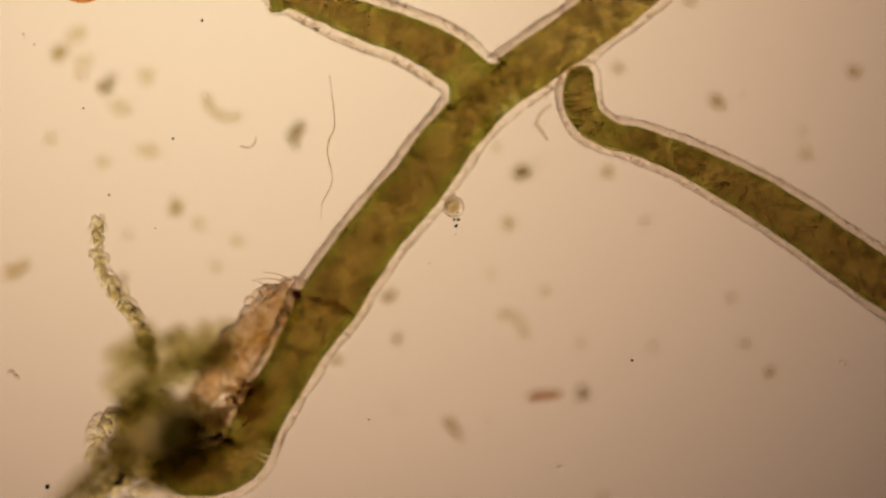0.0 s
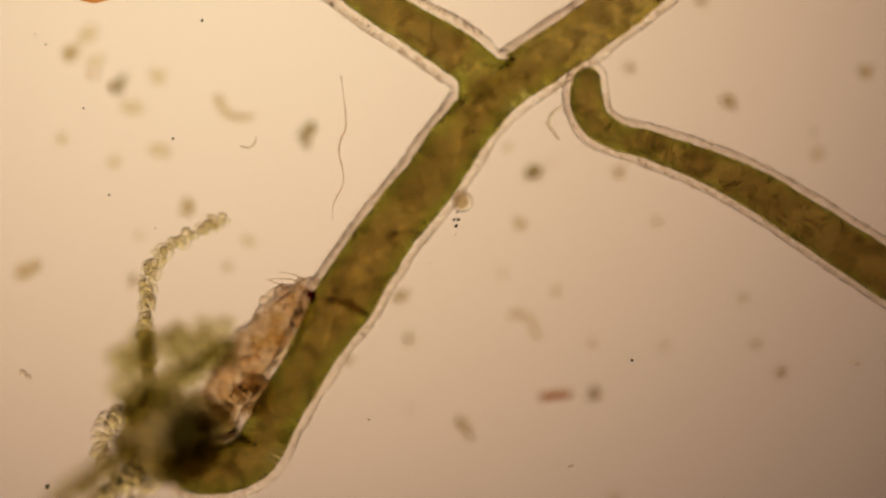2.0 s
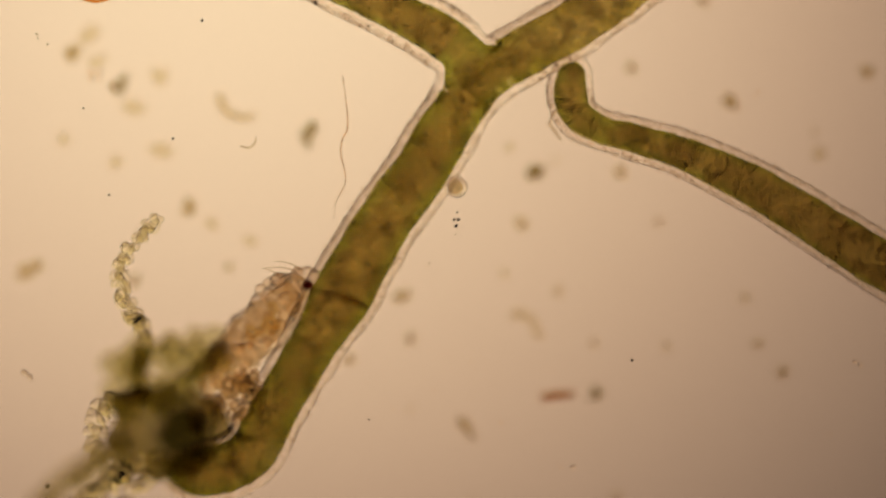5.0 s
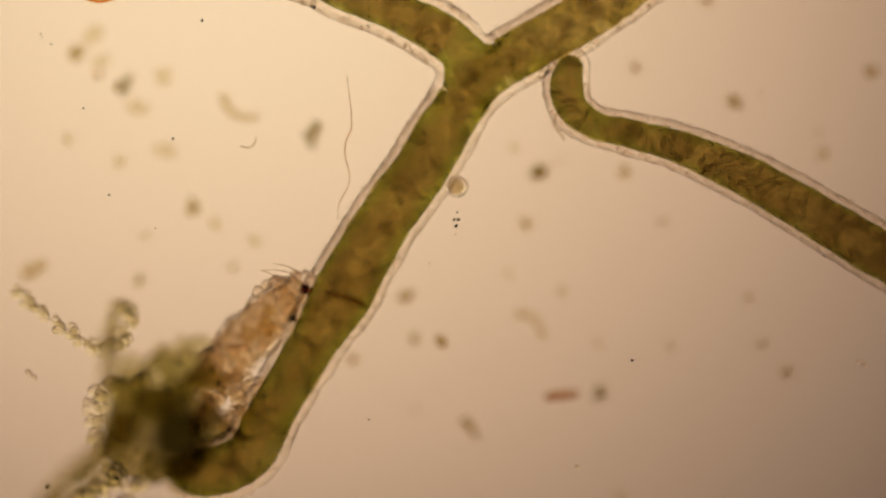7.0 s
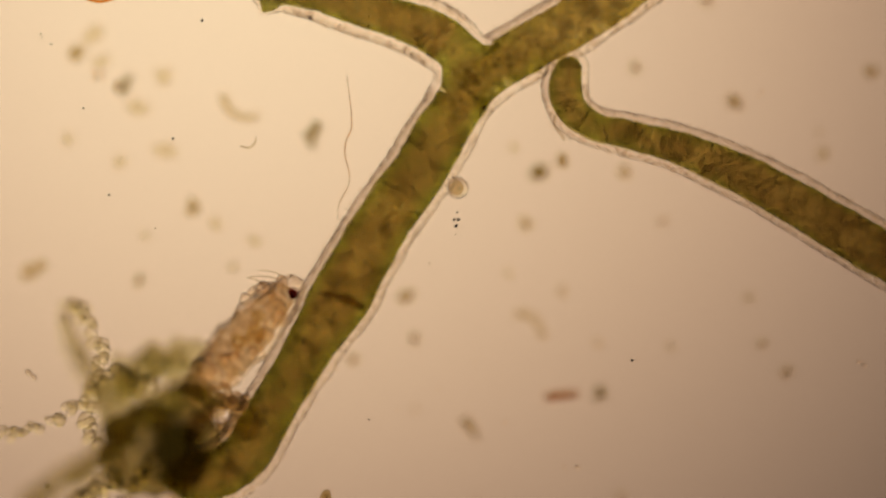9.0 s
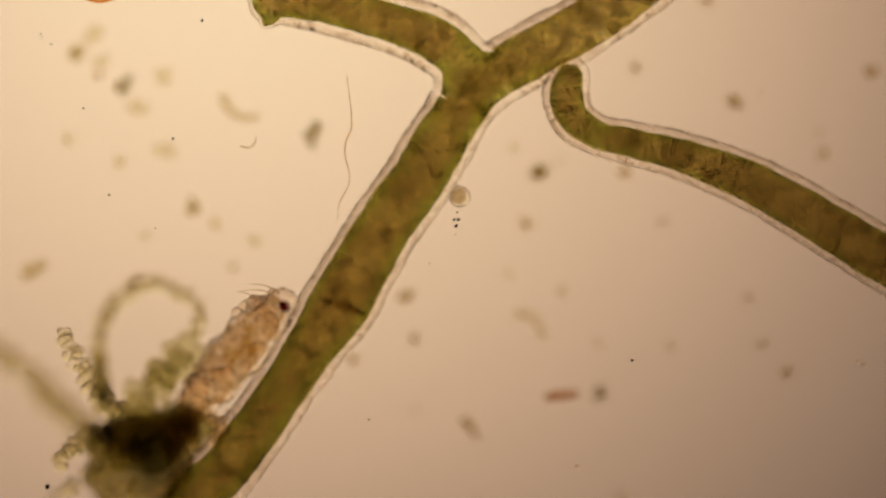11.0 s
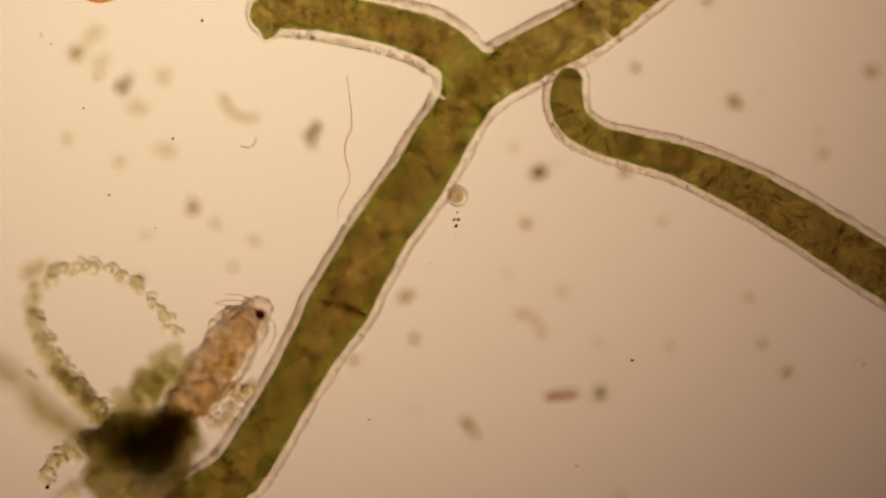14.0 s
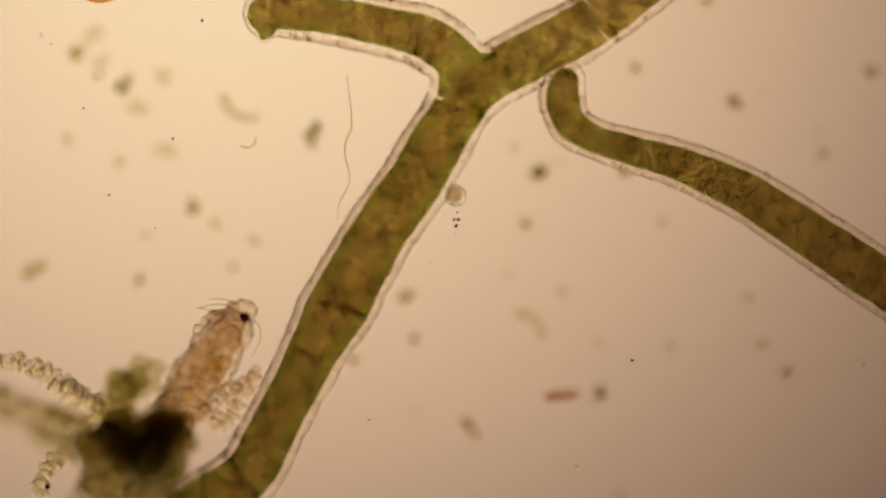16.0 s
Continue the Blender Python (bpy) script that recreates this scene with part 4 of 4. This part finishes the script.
for k, (a, n) in enumerate(((112, 50), (124, 58), (138, 46), (150, 40), (132, 34), (100, 40))):
    ca, sa = math.cos(radians(a)), math.sin(radians(a))
    bx, by = 10 - 7 * k, 26 + 3 * k
    bm = tube(bmesh.new(), [(*Q(bx, by, -10), 1.1), (*Q(bx + ca * n * 0.35 + 5, by + sa * n * 0.4, -13), 0.9), (*Q(bx + ca * n * 0.75 + 3, by + sa * n * 0.8, -15), 0.7), (*Q(bx + ca * n, by + sa * n, -15), 0.45)], 4, 6)
    part("bristle", bm, BRISTLE, prey, "thin curved bristle")
bm = tube(bmesh.new(), [(*Q(2, -8, -10), 1.0), (*Q(2, -26, -13), 0.9), (*Q(-18, -42, -15), 0.8), (*Q(-50, -46, -15), 0.5)], 4, 6)
part("bristle", bm, BRISTLE, prey, "thin curved bristle")
for x, y, r in ((2, 28, 12), (-26, 46, 12), (-44, 54, 10), (-62, 56, 12)):
    bm = bmesh.new()
    lump(bm, *Q(x, y, -14), r)
    part("limb", rumple(bm, 9, 4, x), SHELL, prey, "clear folded limb")

# ---- a round microbe on a stalk ----
microbe = empty("bell_microbe", "tiny round clear microbe on a short stalk beside the hydra", "microbe")
bm = bmesh.new()
lump(bm, CX, CY, 0, 19)
part("bell", rumple(bm, 17, 5, 4, 6, 1.2), BUBBLE, microbe, "clear wrinkled bell")
bm = bmesh.new()
lump(bm, CX - 3, CY + 2, 0, 12)
part("nucleus", rumple(bm, 8, 3, 5), TAN, microbe, "faint tan core")
part("stalk", tube(bmesh.new(), [(CX - 14, CY - 8, 0, 2), (CX - 24, CY - 14, 0, 1.6), (CX - 34, CY - 16, 0, 1.4)], 5, 8), BUBBLE, microbe, "thin clear stalk")



def swimmer(label):
    ob = empty("ciliate", label, "ciliate", "swimming ciliates")
    part("body", rumple(tube(bmesh.new(), [(CX - 5, CY, 0, 8.5), (CX, CY, 0, 9.5), (CX + 6, CY, 0, 7.5)], 2, 18), 9, 2, 3), OLIVE, ob, "olive see-through oval body")
    bm = bmesh.new()
    lump(bm, CX + 2, CY, 2, 4)
    part("nucleus", rumple(bm, 4, 1), TAN, ob, "tan core")
    return ob


roamer = swimmer("tiny olive oval ciliate swimming over the slide")
visitor = swimmer("tiny olive oval ciliate swimming past the tentacles")

# ---- litter on the slide ----
BITS = {"olive": (OLIVE, "olive brown speck of plant litter on the slide"), "moss": (MOSS, "dark green clump of algae on the slide"),
        "tan": (TAN, "tan flake of litter on the slide"), "faint": (FAINT, "pale see-through flake on the slide"), "rust": (RUST, "rust brown flake of litter on the slide")}


def bit(kind, *lobes, z=4.0, seed=0):
    """A clump of litter made of lobes (x, y, radius)."""
    bm = bmesh.new()
    for x, y, r in lobes:
        x, y, _ = lift(x, y, z)
        lump(bm, x, y, z + r * 0.5, r, 0.55, 2)
    x, y, r = lobes[0]
    bm = fused(bm, max(1.2, r * 0.16), 1)
    rumple(bm, r * 0.8, r * 0.55, seed + x * 0.01, r * 0.3, r * 0.2)
    low = min(v.co.z for v in bm.verts)
    bmesh.ops.translate(bm, verts=bm.verts, vec=(0, 0, 1 - low if z < 20 else 0))
    material, label = BITS[kind]
    return tagged(part("litter_speck", bm, material, pivot=L(x, y, 0)), label, "litter", "specks of litter")


def rod(kind, pts, name="litter_rod", z=12.0):
    material, label = BITS[kind]
    bm = tube(bmesh.new(), [(*lift(x, y, z), r) for x, y, r in pts], 4, 14)
    x, y, r = pts[0]
    return tagged(part(name, rumple(bm, 9, r * 0.25, x), material, pivot=L(x, y, 0)), label.replace("speck", "rod").replace("flake", "rod"), "litter")


bit("olive", (147, 100, 13), (156, 92, 8))
bit("moss", (84, 67, 2.4), z=76)
bit("moss", (86, 74, 2.0), z=76)
bit("moss", (103, 85, 2.2), z=76)
bit("faint", (172, 72, 15), (185, 62, 10))
bit("moss", (228, 160, 12), (232, 152, 8), (238, 143, 7))
bit("faint", (185, 118, 11), (196, 110, 9))
bit("faint", (250, 195, 13), (266, 197, 10), (238, 192, 8))
bit("faint", (298, 140, 15), (308, 132, 9))
bit("moss", (563, 229, 10), (553, 243, 10), (555, 257, 8))
bit("olive", (348, 372, 12), (350, 360, 9))
bit("faint", (386, 395, 11), (394, 400, 7))
bit("faint", (266, 415, 8))
bit("faint", (455, 424, 10), (464, 428, 7))
bit("faint", (303, 268, 14), (316, 272, 10), (285, 266, 9))
bit("faint", (222, 290, 12))
bit("faint", (132, 250, 12))
bit("tan", (419, 470, 8))
bit("tan", (68, 478, 15), (85, 468, 11), (60, 485, 10))
bit("olive", (257, 490, 8), (253, 502, 6))
bit("moss", (952, 306, 14), (960, 302, 8), (946, 312, 8))
bit("tan", (984, 286, 5))
bit("olive", (1116, 126, 9))
bit("olive", (1287, 183, 13), (1295, 190, 9), (1280, 178, 7))
bit("tan", (1523, 134, 13), (1532, 130, 8))
bit("olive", (1240, 6, 9), (1246, 12, 6))
bit("tan", (1098, 304, 12))
bit("tan", (1436, 236, 6))
bit("faint", (1443, 275, 12))
bit("tan", (928, 396, 11), (922, 390, 8))
bit("tan", (1163, 393, 6), (1170, 390, 4))
bit("faint", (905, 262, 8))
bit("olive", (716, 524, 10), (726, 518, 8))
bit("tan", (628, 632, 10))
bit("olive", (733, 596, 9))
bit("faint", (925, 552, 12), (940, 560, 10), (952, 574, 9), (956, 586, 8), (912, 556, 7))
bit("faint", (990, 510, 8), (992, 520, 6))
bit("faint", (897, 482, 7))
bit("faint", (1053, 603, 8))
bit("tan", (1338, 605, 8), (1330, 603, 5))
bit("olive", (1381, 652, 9), (1374, 657, 7))
bit("faint", (1315, 525, 9))
bit("moss", (1055, 686, 9), (1060, 694, 8), (1048, 700, 5))
bit("olive", (823, 740, 9), (829, 749, 8), (836, 759, 7), (843, 768, 6))
bit("tan", (1092, 868, 7))
bit("tan", (735, 716, 4), (731, 720, 3))
bit("faint", (1178, 608, 8))
bit("tan", (840, 873, 4))
rod("rust", [(965, 697, 6), (980, 695, 7), (1000, 693, 7), (1012, 692, 6)])
rod("tan", [(402, 176, 7), (406, 188, 7.5), (416, 202, 7), (432, 210, 6.5), (448, 212, 6), (460, 208, 5)])


def clear_cell(x, y, r, n, seed):
    ob = tagged(new("cell_cluster"), "cluster of tiny clear cells on the slide", "cells", "clear cells")
    ob.location = L(x, y, 0) * S
    rng = random.Random(seed)
    for k in range(n):
        bm = bmesh.new()
        rad = r * rng.uniform(0.5, 1)
        lump(bm, x + rng.uniform(-1, 1) * r * 1.6, y + rng.uniform(-1, 1) * r * 1.3, 74, rad, 0.8, 2)
        part("cell", rumple(bm, r, r * 0.3, seed + k), BUBBLE if r > 8.5 else PEARL, ob, pivot=L(x, y, 0), at=(0, 0, 0))
    return ob


clear_cell(62, 658, 9, 2, 1)
clear_cell(180, 142, 8, 8, 2)
clear_cell(212, 158, 7, 7, 3)
clear_cell(1513, 640, 5, 7, 4)
clear_cell(1014, 816, 6, 3, 5)
clear_cell(1462, 763, 4, 2, 6)
clear_cell(1340, 172, 6, 3, 7)
clear_cell(983, 228, 6, 2, 8)
for k, (x, y, r) in enumerate(((702, 718, 4), (776, 683, 3.5), (897, 749, 5), (990, 817, 4.5), (1118, 637, 3.5), (760, 469, 3), (842, 640, 3), (1232, 742, 4), (1075, 472, 3))):
    clear_cell(x, y, r, 1 + k % 2, 20 + k)


def fibre(name, label, material, pts):
    bm = tube(bmesh.new(), pts, 4, 8)
    return tagged(part(name, rumple(bm, 12, 0.6, 3), material, pivot=L(*pts[0][:2], 0)), label, "fibre")


fibre("fibre", "long thin orange-brown fibre lying on the slide", ORANGE,
      [(616, 138, 72, 0.56), (621, 175, 76, 0.72), (625, 212, 79, 0.96), (624, 234, 80, 1.12), (616, 250, 80, 1.20), (613, 275, 80, 1.04), (619, 300, 79, 0.88), (621, 324, 78, 0.80), (612, 345, 75, 0.72), (603, 362, 73, 0.64), (601, 388, 70, 0.48)])
fibre("fibre", "curled orange fibre on the slide", AMBER,
      [(154, -12, 78, 2.8), (163, 4, 80, 3.2), (187, 10, 80, 3.0), (210, 5, 80, 2.6), (224, -8, 78, 2.2)])
fibre("curl", "thin clear curled thread beside the long bud", BUBBLE,
      [(1002, 190, 72, 3), (984, 206, 76, 3), (978, 224, 78, 3.2), (986, 236, 78, 3), (995, 250, 76, 2.4)])

# ---- dust on the lens ----
dust = empty("lens_dust", "tiny black dust grains on the lens", "dust")
for x, y, r in ((365, 43, 2.6), (1113, 635, 2.6), (95, 855, 4.0), (97, 853, 3.0), (809, 377, 1.8), (803.5, 390, 2.4), (811, 390, 2.8), (807, 401, 3.0), (806, 416, 1.2),
                (655, 52, 2.0), (655, 36, 2.0), (656, 22, 1.8), (904, 0, 2.2), (203, 347, 1.8), (655, 738, 1.8), (283, 405, 1.5), (158, 196, 1.7), (314, 249, 2.2), (760, 466, 1.5)):
    bm = bmesh.new()
    lump(bm, x, y, MID, r, 0.7, 2)
    part("grain", rumple(bm, r, r * 0.4, x * 0.1), BLACK, dust, pivot=L(CX, CY, MID), at=(0, 0, 0))
bm = tube(bmesh.new(), [(432, 262, MID, 1.6), (445, 265, MID, 2.2), (455, 259, MID, 2.2), (459, 247, MID, 1.4)], 3, 8)
part("hair", bm, BUBBLE, dust, "short curved clear hair", pivot=L(CX, CY, MID), at=(0, 0, 0))


# ---- what moves ----
def track(ob, *rows, z=MID):
    """Key ob at places of the view (t, x, y, degrees anticlockwise); the stage's drift is taken off."""
    walk(ob, [(t, pose(*(L(x + 30 - drift(t), y, z) * S), 0, 0, a)) for t, x, y, a in rows])


# the bends of the neck: curled up early, hanging straight after the turn, swung out at the end
CURLED = ((471, 734, 80), (453, 783, 80), (412, 818, 84), (358, 828, 105), (308, 817, 140), (265, 790, 170))
HANGING = ((468, 741, 80), (432, 788, 80), (393, 838, 84), (346, 868, 100), (298, 880, 130), (250, 868, 150))
SWUNG = ((486, 750, 80), (470, 787, 80), (439, 835, 82), (390, 868, 95), (335, 878, 120), (282, 862, 145))
NECK_BENDS = []
for t, dx, dy, f, g in ((0, -8, 2, 0, 0), (1.2, -8, 2, 0, 0), (1.3, 10, 2, 0, 0), (2, 8, -2, 0, 0), (4.2, 2, 0, 0, 0), (6.3, 0, 2, 0, 0), (7, 0, 2, 0, 0), (8, 0, 3, 0.1, 0), (9.2, -2, 3, 0.3, 0),
                        (10.2, 0, 2, 0.7, 0), (11.3, 0, 0, 1, 0), (12, 0, 0, 1, 0), (13.5, 0, 0, 1, 0.45), (15, 0, 0, 1, 1), (16, 0, 0, 1, 1.05)):
    mix = (1 - f) * np.array(CURLED) + f * ((1 - g) * np.array(HANGING) + g * np.array(SWUNG))
    NECK_BENDS.append((t, *((x + dx, y + dy, z) for x, y, z in mix.tolist())))


def motions():
    walk(dust, [(t, stage(t, CX, CY, MID)) for t in STAGE_TIMES])
    fork = ((0, 830, 181, -5.0), (1.2, 830, 182, -5.0), (1.3, 848, 183, -5.0), (1.5, 851, 181, -4.5), (2, 846, 174, -3.4), (2.5, 839, 167, -2.6), (3, 834, 160, -1.6),
            (3.5, 829, 154, -0.8), (4.2, 825, 153, -0.5), (6.3, 823, 147, 0.2), (7, 822, 149, 0), (8, 822, 151, 0), (9.2, 818, 151, 0.4), (11.3, 819, 164, 0.2),
            (12.5, 821, 167, 0), (14.5, 817, 164, 0.3), (16, 813, 165, 0.6))
    rows = []
    for t, x, y, a in fork:
        reach = Matrix.Rotation(radians(a), 3, "Z") @ (CREASE - SPOT)
        reach *= 1 - 0.5 / reach.length
        rows.append((t, x + reach.x, y - reach.y, float(np.interp(t, (0, 4.2, 7, 8, 9.2, 11.3, 12, 13.5, 15, 16), (2.5, 2.5, 2, 2, 1, -1.5, -1.5, 1.2, 4.2, 4.8)))))
    runner.key()
    def between(table, t):
        """The values of a table's rows at the time t."""
        return [float(np.interp(t, [r[0] for r in table], [r[k] for r in table])) for k in range(1, len(table[0]))]

    bent = [(t, *(v for p in bends for v in p)) for t, *bends in NECK_BENDS]
    reach_out = [(t, *(v for p in pts for v in p)) for t, *pts in ARM_LINES]
    for t in sorted({r[0] for r in fork} | {r[0] for r in bent} | {r[0] for r in reach_out}):
        flat = between(reach_out, t)
        outer = [(flat[k], flat[k + 1]) for k in range(0, len(flat), 2)]
        x, y, a = between(fork, t)
        upper = [Matrix.Rotation(radians(a), 3, "Z") @ (L(u, v) - SPOT) for u, v in ((856, 139), (799, 213), (747, 300), (686, 387), (641, 461))]
        upper = [(x + d.x, y - d.y) for d in upper]
        x, y, a = between(rows, t)
        lower = [Matrix.Rotation(radians(a), 3, "Z") @ (L(u, v) - CREASE) for u, v in ((590, 548), (548, 612), (510, 673), (470, 735))]
        lower = [(x + d.x, y - d.y) for d in lower]
        flat = between(bent, t)
        bends = [flat[k:k + 3] for k in range(0, len(flat), 3)]
        slip = (lower[3][0] - bends[0][0], lower[3][1] - bends[0][1])
        body.at(t, *outer, *upper, *lower, *((x + slip[0] * f, y + slip[1] * f, z) for (x, y, z), f in zip(bends[1:], (0.6, 0.2, 0, 0, 0))))
    body.key(anchor=(body.along(799, 213)[0], len(outer) + 1))
    bud.key(body.carried(body.along(832, 118)[1], L(818, 99), L(790, 81)))
    track(head, (0, 305, 790, 0), (1.2, 303, 788, 0), (1.3, 318, 788, 0), (2, 318, 785, 0), (4.2, 308, 778, 0), (6.3, 305, 785, 0), (7, 300, 785, 0), (8, 297, 792, 2), (9.2, 295, 812, 6),
          (10.2, 275, 822, 10), (11.3, 268, 828, 14), (12.5, 270, 828, 14), (14.5, 264, 830, 16), (16, 258, 832, 18), z=90)
    track(prey, (0, 531, 521, 51), (1.0, 532, 521, 51), (1.2, 535, 521, 51), (1.3, 553, 523, 50), (1.5, 559, 524, 50), (2, 557, 522, 50), (2.5, 556, 519, 50), (3, 554, 513, 49), (3.5, 554, 510, 49), (4.2, 552, 505, 49),
          (5.2, 551, 504, 48), (6.3, 551, 505, 46), (7, 546, 511, 46), (7.5, 544, 514, 46), (8, 540, 520, 47), (8.5, 530, 521, 48), (9.2, 522, 518, 50), (10.2, 515, 530, 51), (11.3, 506, 545, 51), (12, 497, 553, 51), (12.5, 486, 553, 52),
          (13, 477, 550, 53), (13.5, 470, 552, 54), (14, 467, 555, 55), (14.5, 463, 557, 56), (15, 449, 560, 57), (15.5, 437, 556, 58), (16, 440, 560, 58), z=95)
    track(microbe, (0, 803, 365, 0), (1.2, 803, 364, 0), (1.3, 821, 364, 0), (1.5, 823, 361, 5), (2, 818, 356, 10), (2.5, 811, 350, 15), (3, 809, 341, 20), (3.5, 808, 333, 25), (4.2, 808, 332, 25), (6.3, 809, 329, 30), (7, 809, 330, 30),
          (9.2, 810, 333, 25), (11.3, 814, 349, 10), (12.5, 813, 350, 5), (14.5, 809, 346, 0), (16, 807, 346, 0))
    track(roamer, (0, 760, 980, 90), (4.2, 760, 980, 90), (5.5, 710, 920, 100), (6.0, 690, 700, 110), (6.3, 673, 539, 120), (6.5, 648, 520, 190), (6.7, 660, 530, 270), (6.8, 684, 545, 320), (6.9, 752, 581, 330), (7.0, 781, 603, 300),
          (7.1, 772, 647, 260), (7.2, 788, 693, 290), (7.3, 830, 705, 350), (7.4, 878, 687, 400), (7.6, 922, 610, 430), (8.0, 1007, 440, 440), (8.2, 1010, 414, 445), (8.4, 998, 345, 450), (8.6, 985, 300, 455), (8.8, 975, 318, 460), (9.0, 993, 284, 455), (9.2, 995, 240, 450), (10.0, 1250, -60, 400), (11, 1700, -90, 380), (16, 1750, -90, 380), z=30)
    track(visitor, (0, 520, 1000, 90), (8.4, 520, 1000, 90), (8.8, 550, 930, 80), (9.0, 580, 872, 80), (9.2, 600, 940, 10), (9.6, 500, 980, -60), (10.6, -160, 980, -60), (11.6, -180, 300, 20), (12.6, -60, -40, 30), (12.9, 44, 55, -50), (13.0, 105, 173, -65), (13.1, 140, 259, -70), (13.2, 162, 352, -80),
          (13.3, 173, 432, -85), (13.4, 184, 404, -30), (13.5, 157, 338, 40), (13.6, 107, 369, 110), (13.7, 50, 410, 130), (13.9, -90, 470, 140), (16, -160, 520, 140), z=80)
    for tentacle in TENTACLES:
        tentacle.key()


motions()
